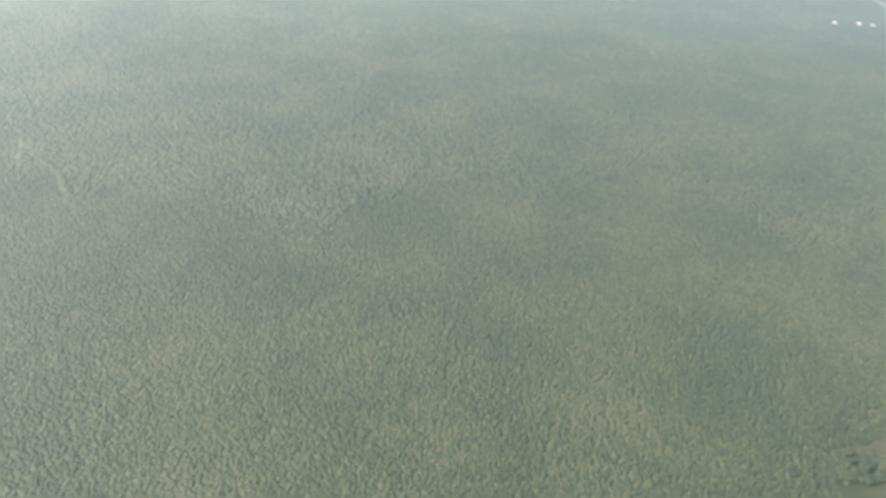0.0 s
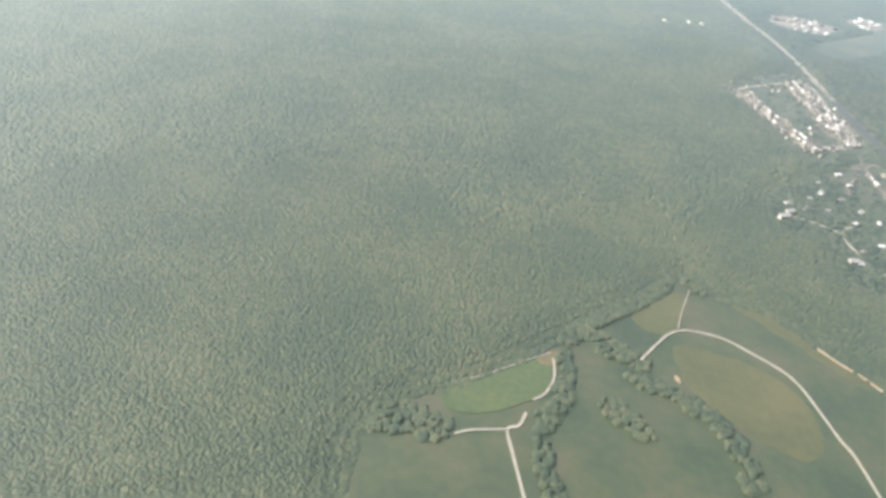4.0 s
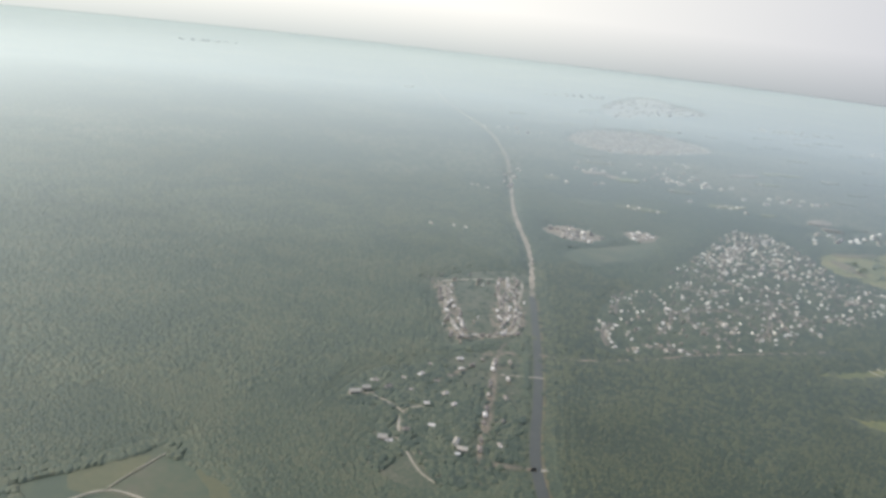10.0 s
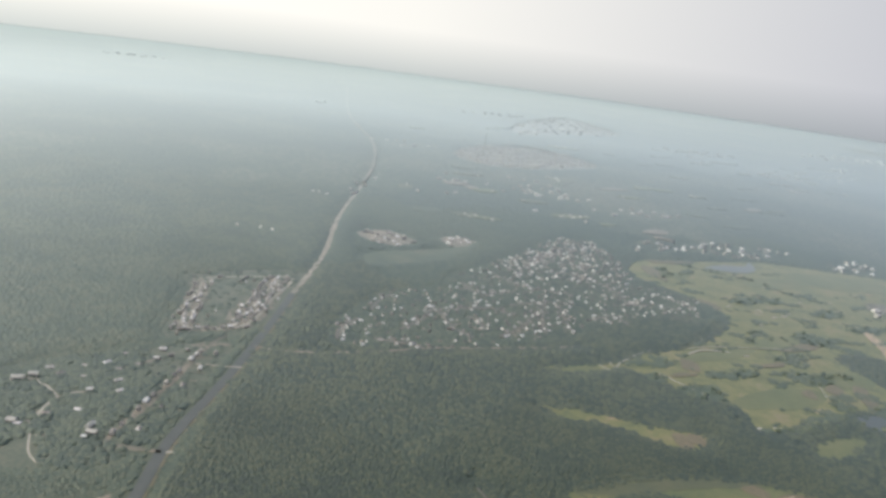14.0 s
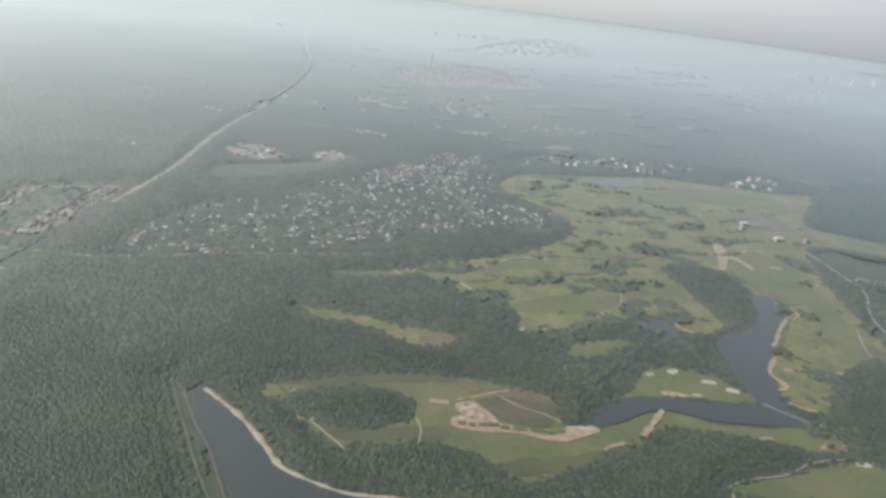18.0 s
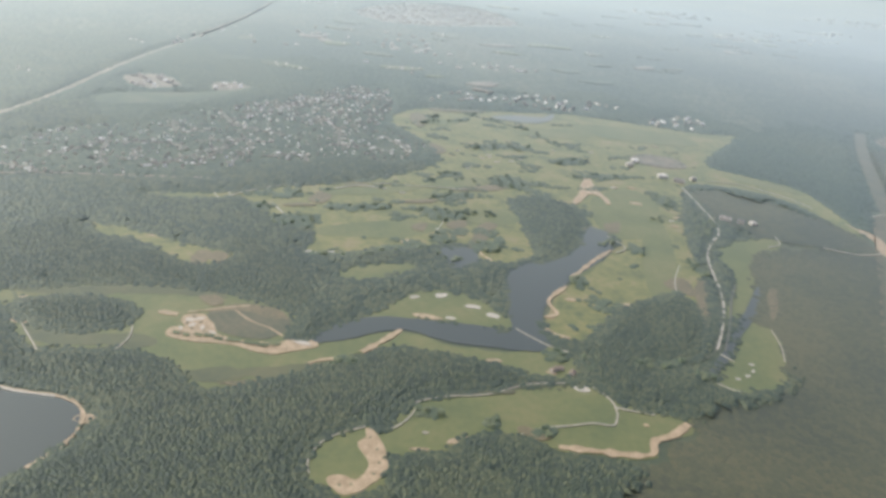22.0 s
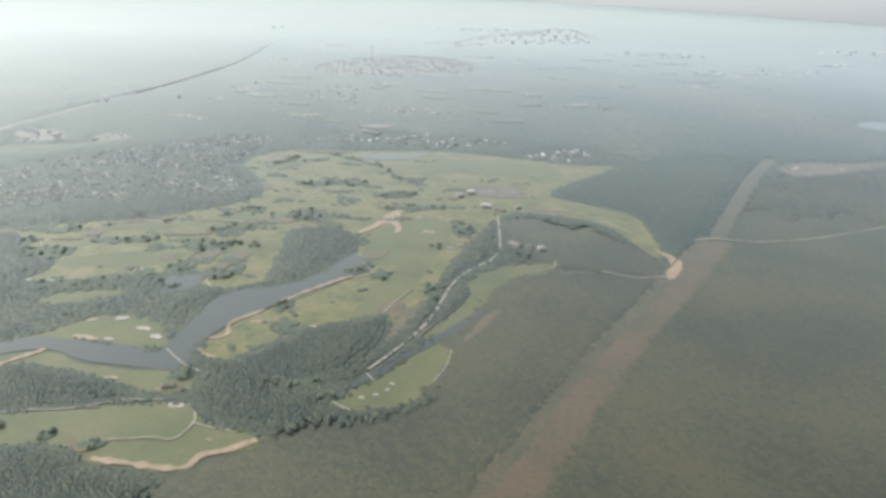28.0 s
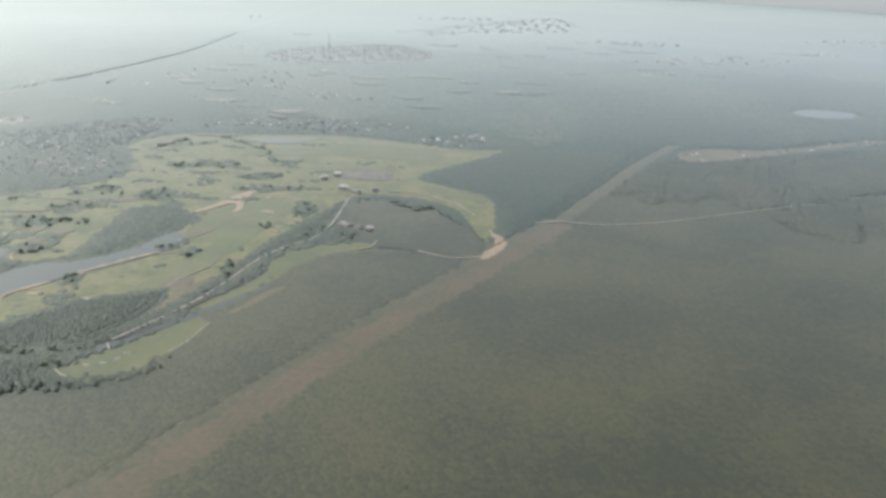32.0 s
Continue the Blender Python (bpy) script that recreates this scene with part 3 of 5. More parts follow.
def crowns(name, x, y, width, height, sides, rings, mat, r, label, category="forest", lift=0.0, taper=1.0):
    """Many leafy crowns in one mesh: each an uneven dome of a few rings with its own turn, girth, height and lean."""
    n = len(x)
    if not n:
        return None
    w = width * r.uniform(0.7, 1.3, n)
    h = height * r.uniform(0.9, 1.08, n) * taper
    turn = r.uniform(0, 2 * np.pi, n)
    per = sides * len(rings) + 1
    v = np.zeros((n, per, 3), np.float32)
    for k, (rr, rz) in enumerate(rings):
        for s in range(sides):
            a = turn + 2 * np.pi * (s + 0.5 * (k % 2)) / sides
            q = w * rr * r.uniform(0.72, 1.25, n) * 0.5
            v[:, k * sides + s, 0] = x + q * np.cos(a)
            v[:, k * sides + s, 1] = y + q * np.sin(a)
            v[:, k * sides + s, 2] = lift + h * np.clip(rz + r.uniform(-0.07, 0.07, n), 0, 1)
    v[:, -1, 0], v[:, -1, 1], v[:, -1, 2] = x + w * r.uniform(-0.15, 0.15, n), y + w * r.uniform(-0.15, 0.15, n), lift + h
    t = []
    for k in range(len(rings) - 1):
        for s in range(sides):
            a, b = k * sides + s, k * sides + (s + 1) % sides
            c, d = a + sides, b + sides
            t += [(a, b, c), (b, d, c)]
    top = (len(rings) - 1) * sides
    t += [(top + s, top + (s + 1) % sides, per - 1) for s in range(sides)]
    f = (np.array(t)[None] + (np.arange(n) * per)[:, None, None]).reshape(-1, 3)
    return tagged(mesh_np(name, v.reshape(-1, 3), f, mat), label, category, "", "stuff")


SMOOTH_OPEN = [curve(o, True, 4) for o in OPEN]
SMOOTH_TOWN = [curve(o, True, 4) for o in TOWN]
SMOOTH_WOODS = [curve(o, True, 4) for o in WOODS.values()]
SMOOTH_SCRUB = [np.array(SCRUB), np.array(SCRUB_NORTH)]
LINES = [(curve(HIGHWAY[:7], False), 5.8), (curve(HIGHWAY[6:10], False), 3.8), (curve(HIGHWAY[9:], False), 2.2), (curve(STREET, False), 3.6), (curve(CROSS, False), 2.0), (curve(STRIP[:7], False, 14), 14.0), (curve(STRIP[6:], False, 14), 9.0)]
# shores, tracks and roads that keep clear of trees
CLEARWAYS = [([(592, 239), (614, 222), (630, 204), (638, 193)], 4.5), ([(638, 193), (651, 186), (668, 181), (686, 181), (696, 179), (704, 171), (704, 158)], 3.0), ([(576, 243), (590, 217), (606, 189), (619, 168), (629, 150), (640, 128)], 3.0), ([(585, 234), (599, 211), (609, 197), (622, 174), (635, 150)], 2.8), ([(930, 398), (916, 377), (902, 351), (897, 338), (886, 318), (890, 305), (883, 299)], 5.0)]
CLEARWAYS += [([(937, 266), (960, 278), (973, 292), (981, 314), (988, 338), (993, 382), (996, 412), (1013, 452), (1016, 477), (1006, 545)], 2.6), ([(1192, 550), (1218, 556), (1264, 581), (1356, 650), (1500, 760)], 2.4), ([(1089, 456), (1112, 452), (1132, 460)], 2.4), ([(823, 199), (826, 212), (838, 219), (856, 225), (874, 237), (894, 243)], 1.3), ([(793, 162), (791, 170), (795, 182), (808, 192)], 1.2), ([(640, 224), (657, 212), (664, 206)], 2.4), ([(774, 226), (779, 231), (790, 236), (796, 242), (804, 254)], 2.6)]
CLEARWAYS += [([(783, 247), (802, 262), (815, 266), (836, 261), (860, 262), (884, 268)], 4.0), ([(370, 254), (370, 279), (384, 288)], 1.6), ([(340, 290), (352, 292), (370, 279)], 2.2), ([(363, 253), (370, 254), (381, 233), (389, 225)], 1.5), ([(885, 196), (900, 197), (917, 198), (929, 201), (930, 210), (946, 220)], 3.4), ([(1032, 572), (1060, 575), (1090, 562), (1112, 540)], 2.4)]
LINES += [(curve(p, False), reach) for p, reach in CLEARWAYS + [(p, 1.9) for p in STREETS]]


def kinds(x, y):
    """0 open, 1 forest, 2 town, 3 scrub."""
    k = np.ones(x.shape, int)
    for p in SMOOTH_SCRUB:
        k[inside(p, x, y)] = 3
    for p in SMOOTH_TOWN:
        k[inside(p, x, y)] = 2
    for p in SMOOTH_OPEN:
        k[inside(p, x, y)] = 0
    for p in SMOOTH_WOODS:
        k[inside(p, x, y)] = 1
    for p, reach in LINES:
        k[near_line(p, x, y, reach)] = 0
    return k


DOME = [(1.0, 0.15), (0.85, 0.76)]
CONE = [(1.4, 0.45)]
FLAT = [(1.5, 0.55), (0.7, 0.92)]
TIP = [(1.5, 0.6)]
LOW = [(1.6, 0.6)]
DOT = [(1.5, 0.25), (0.9, 0.85)]
RIM = [(1.4, 0.04), (1.15, 0.62)]


def wedge(x, y, slack=60):
    return (x > -60 - 0.62 * np.abs(y) - slack) & (x < 1230 + 0.5 * y + slack)


def stand(x0, x1, y0, y1, step, width, height, sides, rings, seed, want, mat, label, keep=1.0, name="forest"):
    x, y, r = scatter(x0, x1, y0, y1, step, seed)
    m = wedge(x, y) & (r.uniform(0, 1, len(x)) < keep)
    x, y = x[m], y[m]
    # neighbouring stands meet along a wavering line
    wave = 26 * np.sin(x * 0.021) + 18 * np.sin(x * 0.053 + 1.0) + 9 * np.sin(x * 0.17)
    # forest and heath run into one another
    k0, k1 = kinds(x, y), kinds(x + r.normal(0, 1, len(x)) * 3, y + r.normal(0, 1, len(x)) * 3)
    mixed = np.isin(k0, (1, 3)) & np.isin(k1, (1, 3))
    stray = 1.5 if y0 < 300 else 0.0
    k2 = kinds(x + r.normal(0, 1, len(x)) * stray, y + r.normal(0, 1, len(x)) * stray)
    m = (np.where(mixed, k1, k2) == want) & ((kinds(x, y) != 2) | (want == 2)) & (y > y0 + 42 + wave) & (y < y1 - 41 + wave)
    x, y = x[m], y[m]
    # trees stand lower towards the open ground
    taper = np.ones(len(x))
    if want == 1 and y0 < 1000:
        for reach, low in ((12.0, 0.82), (7.0, 0.58), (3.2, 0.34), (1.6, 0.34)):
            edge = np.zeros(len(x), bool)
            for dx, dy in ((0, -1), (0, 1), (-1, 0), (1, 0), (0.7, 0.7), (-0.7, 0.7), (0.7, -0.7), (-0.7, -0.7)):
                k = kinds(x + dx * reach, y + dy * reach)
                edge |= (k == 0) | (k == 2)
            taper[edge] = low
    rim = taper < 1
    if rim.any():
        crowns(name, x[rim], y[rim], width, height, sides, RIM, mat, r, label, taper=taper[rim])
    return crowns(name, x[~rim], y[~rim], width, height, sides, rings, mat, r, label)


stand(-330, 445, -25, 345, 1.32, 2.2, 2.5, 5, TIP, 11, 1, M_canopy, "dense olive-green gum forest canopy")
stand(445, 1045, 30, 345, 1.3, 2.0, 3.2, 5, TIP, 21, 1, M_dark, "dark green woodland round the golf course")
stand(-420, 445, 255, 585, 2.1, 3.3, 3.2, 5, TIP, 31, 1, M_canopy, "dense olive-green forest behind the open field")
stand(445, 1045, 255, 585, 2.2, 3.4, 3.2, 5, TIP, 32, 1, M_dark, "dark green woodland between the fairways")
stand(-560, 445, 495, 865, 3.0, 4.6, 2.8, 5, TIP, 12, 1, M_canopy, "dense green forest beside the highway")
stand(445, 1330, 495, 865, 3.0, 4.6, 2.8, 5, TIP, 22, 1, M_mid, "dark green forest beyond the suburb")
stand(-1000, 1750, 775, 1545, 5.2, 8.0, 2.6, 5, TIP, 13, 1, M_far, "distant hazy green forest")
stand(-1900, 2200, 1455, 2900, 10, 18, 2.4, 5, LOW, 14, 1, M_far, "far hazy woodland towards the horizon")
stand(-2950, 3700, 2810, 4350, 22, 40, 3.4, 5, LOW, 24, 1, M_far, "farthest hazy woodland along the horizon")
stand(860, 1600, 0, 665, 2.1, 3.4, 0.8, 5, CONE, 15, 3, M_scrub, "low dark green heath scrub")
stand(1150, 2200, 575, 1100, 4.0, 5.0, 2.0, 5, CONE, 16, 3, M_scrub, "distant low heath scrub")
stand(330, 450, 150, 345, 1.9, 2.7, 1.5, 5, RIM, 17, 2, M_grove, "garden trees and hedges of the village", 0.8, "garden_trees")
stand(330, 450, 255, 600, 2.2, 2.4, 0.9, 5, RIM, 47, 2, M_grove, "garden trees and hedges of a small estate", 0.16, "garden_trees")
stand(450, 800, 300, 800, 2.1, 3.0, 1.35, 5, RIM, 27, 2, M_grove, "garden trees and hedges between suburban houses", 0.82, "garden_trees")
stand(770, 1090, 630, 880, 4.0, 4.8, 1.5, 5, RIM, 18, 2, M_grove, "garden trees beside the lakeside houses", 0.85, "garden_trees")
stand(-500, 900, -420, 30, 9.0, 13.0, 4.5, 4, FLAT, 19, 1, M_dark, "woodland beneath the flight path")
stand(860, 1700, -420, 60, 5.0, 7.0, 1.4, 5, CONE, 20, 3, M_scrub, "heath scrub beneath the flight path")

# ---- golf course sand, paths and shores ----
PALE, WHITE = "pale tan sand bunker in green turf", "bright white sand bunker beside the green"
sheet("bunker", [(802, 158), (800, 162), (805, 164), (810, 163), (813, 168), (813, 173), (809, 178), (807, 182), (809, 186), (808, 191), (812, 190), (817, 183), (820, 175), (820, 169), (817, 163), (812, 157), (807, 155)], 0.5, M_sand, "large kidney-shaped tan bunker round a green", "bunker", kind="", rag=0.5, thick=0.4)
for cx, cy in ((805, 159), (809, 160), (816, 167), (817, 173), (815, 180), (811, 186)):
    sheet("grass_tuft", blob(cx, cy, 0.55, 0.4, 0, cx), 0.72, M_park, "dark tuft of grass in bunker sand", "grass", thick=0.3)
BUNKERS = [(827, 306, 4.5, 2.6, 30, M_white, WHITE), (845, 299, 4.5, 2.2, 0, M_white, WHITE), (856, 293, 4, 2.6, -15, M_white, WHITE), (813, 300, 3.5, 2, 30, M_path, "grey sand bunker on the lakeside green"), (822, 282, 8, 2.6, 0, M_sand, "long tan lakeside bunker"), (834, 284, 3, 1.6, 0, M_white, WHITE), (899, 240, 4.2, 2.6, 0, M_white, "round white bunker on the fairway"), (925, 221, 1.6, 1.2, 0, M_sand, PALE), (885, 249, 2.6, 1.4, 0, M_sand, PALE), (896, 250, 3.2, 1.5, 10, M_sand, PALE), (846, 193, 5.5, 2.2, 28, M_sand, "long tan bunker beside bushes"), (831, 184, 4, 1.0, 10, M_sand, PALE), (832, 194, 1.6, 0.9, 0, M_path, PALE), (700, 250, 6, 2.2, 0, M_sand, PALE), (747, 334, 3.5, 1.8, 0, M_white, WHITE), (758, 337, 3, 1.6, 0, M_white, WHITE)]
BUNKERS += [(798, 367, 4, 2.4, 40, M_sand, PALE), (732, 349, 3, 1.5, 0, M_sand, PALE), (874, 412, 4.5, 1.6, 0, M_white, WHITE), (960, 492, 5.5, 3.6, 0, M_sand, PALE), (961, 527, 4, 2, 0, M_sand, PALE), (947, 523, 3, 1.8, 0, M_sand, PALE), (929, 325, 7, 2.6, 30, M_sand, "tan bunker at the edge of a wood"), (953, 341, 5, 1.8, 10, M_sand, PALE), (899, 323, 4, 2, 10, M_sand, PALE), (987, 474, 3.5, 2, 30, M_sand, PALE), (983, 457, 4, 2, 20, M_sand, PALE), (977, 268, 1.6, 1, 0, M_white, WHITE), (983, 272, 1.7, 1.2, 30, M_white, WHITE), (987, 277, 1.6, 1.1, 60, M_white, WHITE), (988, 283, 1.6, 1.1, 0, M_white, WHITE), (858, 252, 4, 1.6, 10, M_sand, PALE)]
BUNKERS += [(255, 167, 0.9, 2.2, 15, M_sand, "small tan bunker in the wide grass field"), (690, 321, 2, 1.2, 0, M_sand, PALE), (656, 325, 2, 1, 0, M_sand, PALE), (837, 549, 2.4, 1.2, 0, M_white, WHITE), (843, 555, 2.2, 1.2, 20, M_white, WHITE), (845, 530, 2.4, 1.2, 30, M_white, WHITE), (827, 519, 2, 1.1, 0, M_white, WHITE), (830, 525, 2, 1, 40, M_white, WHITE), (849, 481, 2.4, 1.1, 10, M_white, WHITE), (816, 391, 1.8, 1.2, 0, M_white, WHITE), (784, 446, 3, 1, 10, M_white, WHITE), (945, 521, 2.2, 1.6, 0, M_white, WHITE), (932, 442, 2, 1.2, 0, M_white, WHITE), (982, 466, 2.4, 1.3, 20, M_white, WHITE), (881, 636, 3, 1.3, 0, M_white, WHITE), (963, 309, 1.6, 0.8, -50, M_white, WHITE)]
BUNKERS += [(870, 560, 2.2, 1, 0, M_white, WHITE), (900, 600, 2.4, 1, 20, M_white, WHITE), (935, 610, 2.4, 1.2, 0, M_white, WHITE), (815, 560, 2.2, 1, 20, M_white, WHITE), (850, 545, 3, 1.4, 20, M_white, WHITE), (862, 552, 3, 1.4, 0, M_white, WHITE), (842, 560, 3, 1.4, 0, M_white, WHITE), (1003, 660, 4, 2, 0, M_sand, PALE), (820, 468, 5, 1.4, 0, M_white, WHITE), (862, 601, 4, 1.6, 0, M_sand, PALE), (640, 226, 6, 1.8, -10, M_sand, "tan bunker in front of a wood"), (633, 245, 4, 1.6, 0, M_sand, PALE)]
for cx, cy, rx, ry, tn, mat, text in BUNKERS:
    bunker(blob(cx, cy, rx * 0.9, ry * 0.75, tn), mat, text, 0.25, 0.55)
# the waste bunker: a long sand bank with grassy islands
sheet("waste_bunker", [(710, 231), (706, 234), (707, 239), (712, 241), (708, 246), (709, 251), (716, 253), (722, 248), (727, 242), (729, 238.5), (741, 237), (750, 238), (758, 240), (764, 246), (773, 245), (775, 241), (764, 234), (757, 230), (750, 230), (737, 232.5), (722, 230.5)], 0.5, M_sand, "long tan waste bunker with grassy islands", "bunker", kind="", rag=0.7, thick=0.4, steps=4)
sheet("field_patch", [(717, 253), (730, 268), (748, 267), (758, 257), (756, 246), (747, 240), (729, 241)], 0.4, M_margin, "dry brown grassy mound above the waste bunker", "grass", rag=1)
sheet("field_patch", [(716, 256), (722, 263), (732, 268), (748, 267), (756, 260), (746, 259), (734, 262), (724, 258)], 0.44, M_field, "tawny rim of a grassy mound", "grass", rag=1)
for i, (cx, cy, rx) in enumerate(((711, 235, 1.2), (716, 234.5, 1.4), (721, 236, 1.6), (726, 236.5, 2.4), (731, 235.3, 1.6), (738, 236, 3.0), (746, 236, 3.2), (752, 235.5, 2.4), (756.5, 238, 2.2))):
    sheet("bunker_island", blob(cx, cy, rx, 0.9 + 0.3 * (i % 2), -5 + 7 * (i % 4), i), 0.95, M_rough, "tufted grassy island in the sand", "grass", thick=0.5, rag=0.3)
    x, y, r = scatter(cx - rx, cx + rx, cy - 1, cy + 1, 0.8, 60 + i)
    crowns("shrubbery", x, y, 1.0, 0.5, 5, DOME, M_park, r, "low dark scrub on a bunker island", "bushes", lift=0.7)
for i, (cx, cy, rx, ry) in enumerate(((712, 247, 2.2, 1.4), (716, 249, 2.4, 1.0), (715, 243, 2.0, 1.2), (720, 242, 1.8, 0.9), (711, 239, 1.6, 0.8), (726, 239.5, 2.0, 0.7), (768, 242, 4.0, 1.4))):
    sheet("sand_heap", blob(cx, cy, rx, ry, 30 * i, i), 0.7, M_white, "low pale heap of loose sand", "sand", rag=0.5, thick=0.4)
for i, (cx, cy) in enumerate(((713, 250), (718, 246), (712, 244), (722, 239.5), (716, 240))):
    sheet("grass_tuft", blob(cx, cy, 0.9, 0.5, 40 * i, i + 7), 0.78, M_margin, "brown tuft of grass in bunker sand", "grass", thick=0.3)
for pts in ([(708, 253), (716, 257), (724, 262), (734, 267)], [(729, 261), (739, 254), (750, 250), (758, 245)]):
    ribbon("sand_track", pts, 0.9, 0.52, M_sand, "sandy track over the mound", "track", rag=0.9)
sheet("sand_bank", [(926, 540), (919, 518), (916, 499), (909, 474), (913, 474), (920, 489), (925, 498), (932, 496), (936, 482), (940, 484), (938, 494), (932, 508), (930, 520)], 0.64, M_sand, "forked tan sand scar on the hillside fairway", "sand", rag=1.0, thick=0.4)
for outline, text in (([(969, 302), (972, 331), (977, 364), (984, 374), (986, 352), (976, 321)], "strip of tall tawny grass along a fairway"), ([(1014, 334), (1018, 354), (1025, 374), (1029, 372), (1020, 343)], "strip of dry grass beside the heath"), (blob(905, 424, 14, 5, 30), "dry tawny rough on the golf course"), (blob(843, 384, 5, 16, -15), "dry tawny rough on the golf course"), (blob(760, 505, 9, 20, 40), "dry tawny rough on the golf course"), (blob(800, 690, 30, 6, 20), "dry tawny rough on the golf course"), (blob(770, 640, 8, 24, 10), "dry tawny rough on the golf course"), (blob(722, 398, 10, 3, 20), "dry tawny rough on the golf course"), (blob(797, 433, 16, 3, 25), "dry tawny rough on the golf course"), (blob(876, 204, 8, 3, -10), "dry orange-brown patch of rough grass"), (blob(655, 400, 12, 3, 10), "bare tawny patch by the suburb"), (blob(700, 312, 6, 6, 0), "dry tawny end of a fairway")):
    sheet("field_patch", outline, 0.58 + 0.0001 * outline[0][0], M_field, text, "grass", rag=1.2, thick=0.45)
# the wood-edge patch paints the wood's shade as dull olive
for i, (outline, text) in enumerate((([(622, 249), (632, 240), (634, 230), (644, 223), (660, 213), (690, 219), (706, 222), (700, 230), (676, 226), (654, 222), (636, 231), (630, 244)], "dull olive grass south of a small wood"), ([(622, 250), (640, 258), (676, 271), (712, 275), (720, 270), (690, 266), (660, 256), (640, 250)], "dull olive grass painted where the wood edge shades it"), ([(724, 206), (738, 204), (752, 211), (766, 215), (779, 228), (770, 226), (752, 218), (736, 214)], "dry olive edge of the fairway"))):
    sheet("field_patch", outline, 0.3 + 0.01 * i, M_olive, text, "grass", rag=2.0, thick=0.2)
DRY = [[(687, 306), (688, 315), (694, 316), (697, 304), (691, 300)], [(725, 409), (729, 425), (738, 420), (735, 406)], [(799, 388), (803, 398), (809, 396), (806, 385)], [(820, 402), (831, 412), (833, 401), (824, 395)], [(841, 401), (847, 415), (854, 411), (848, 397)], [(929, 439), (941, 448), (939, 431), (931, 428)], [(707, 268), (714, 272), (721, 267), (717, 262)], [(742, 204), (755, 210), (769, 214), (756, 205)], [(957, 360), (971, 372), (976, 352), (968, 350)], [(773, 538), (790, 571), (806, 554), (787, 538)], [(818, 465), (844, 485), (866, 491), (840, 471)]]
for i, outline in enumerate(DRY):
    sheet("field_patch", outline, 0.5 + 0.004 * i, M_field, "dry tawny patch of golf course rough", "grass", rag=1.6, thick=0.4)
for pts in ([(830, 227), (848, 231), (863, 234), (877, 240)], [(837, 219), (853, 225), (868, 230)], [(820, 224), (835, 229), (850, 236)]):
    ribbon("field_patch", pts, 2.2, 0.56, M_margin, "dry grassy ride through the wood", "grass", rag=0.9, thick=0.4)
for pts, w, text in (
    ([(930, 398), (916, 377), (902, 351)], 2.8, "tan sandy lake shore"), ([(897, 338), (886, 318), (890, 305), (883, 299)], 2.2, "tan sandy lake shore"), ([(881, 290), (888, 284), (896, 282)], 1.8, "narrow sandy lake shore"),
    ([(774, 226), (779, 231), (790, 236)], 2.4, "tan sandy bank below the fairway"), ([(796, 242), (804, 254), (811, 266)], 2.6, "yellowish sandy bank by the lake"),
    ([(886, 198), (900, 199), (916, 200), (925, 203), (927, 211), (936, 217), (944, 226)], 3.0, "winding sand bunker along the fairway"),
    ([(842, 376), (846, 364), (853, 357)], 1.6, "sandy path round a wood"),
    ([(317, 191), (323, 182), (329, 175), (334, 167)], 1.0, "sandy edge of the grass field"),
):
    ribbon("sand_bank", pts, w, 0.62, M_sand, text, "sand", rag=1.0, thick=0.4, steps=16)
ribbon("sand_bank", [(593, 238), (614, 221), (630, 203), (638, 192.5)], 2.2, 0.7, M_sand, "bright sandy shore of the dark pond", "sand", rag=1.1, thick=0.5, steps=14)
ribbon("sand_bank", [(594, 237), (614, 220), (630, 202), (638, 192), (651, 185.6), (668, 180.6), (686, 181)], 0.8, 0.76, M_white, "bright broken sand along the water line", "sand", rag=1.6, thick=0.5, steps=20)
ribbon("sand_bank", [(638, 192.5), (651, 186), (668, 181), (686, 181.5), (696, 179), (703, 171), (704, 158), (698, 143)], 1.2, 0.66, M_sand, "narrow sandy shore of the dark pond", "sand", rag=1.4, thick=0.5, steps=14)
bunker(blob(707, 173, 7, 3, 15), M_sand, "bare sandy patch beside the pond", 0.2, 0.5, name="sand_patch")
WALKS = [([(243, 176), (252, 186), (258, 192), (265, 195), (273, 194), (281, 191), (289, 184), (298, 175), (302, 167), (304, 156), (306, 142), (308, 133), (309, 100)], 1.2), ([(209, 174), (208, 164), (204, 156), (199, 152)], 1.2), ([(196, 146), (193, 140), (189, 138), (190, 128), (194, 100)], 1.5), ([(171, 135), (177, 137), (189, 138)], 1.1), ([(168, 157), (182, 163), (208, 177)], 0.5), ([(334, 165), (339, 164)], 0.9), ([(263, 196), (268, 208), (275, 222)], 0.6)]
WALKS += [([(871, 202), (880, 208), (893, 213), (902, 216.5), (910, 217), (912.5, 222), (913, 228), (911, 235), (902, 244)], 1.1), ([(810, 191), (818, 193), (823, 199), (826, 207), (826, 212), (838, 219), (856, 225), (874, 237), (894, 243)], 0.9), ([(912, 230), (922, 229), (930, 229)], 1.0), ([(793, 162), (791, 170), (795, 182), (808, 192)], 0.8), ([(868, 283), (884, 272), (896, 268)], 1.0), ([(930, 420), (940, 405), (932, 394)], 1.2), ([(963, 342), (965, 365), (973, 390)], 1.0), ([(816, 393), (818, 405), (815, 415)], 0.9)]
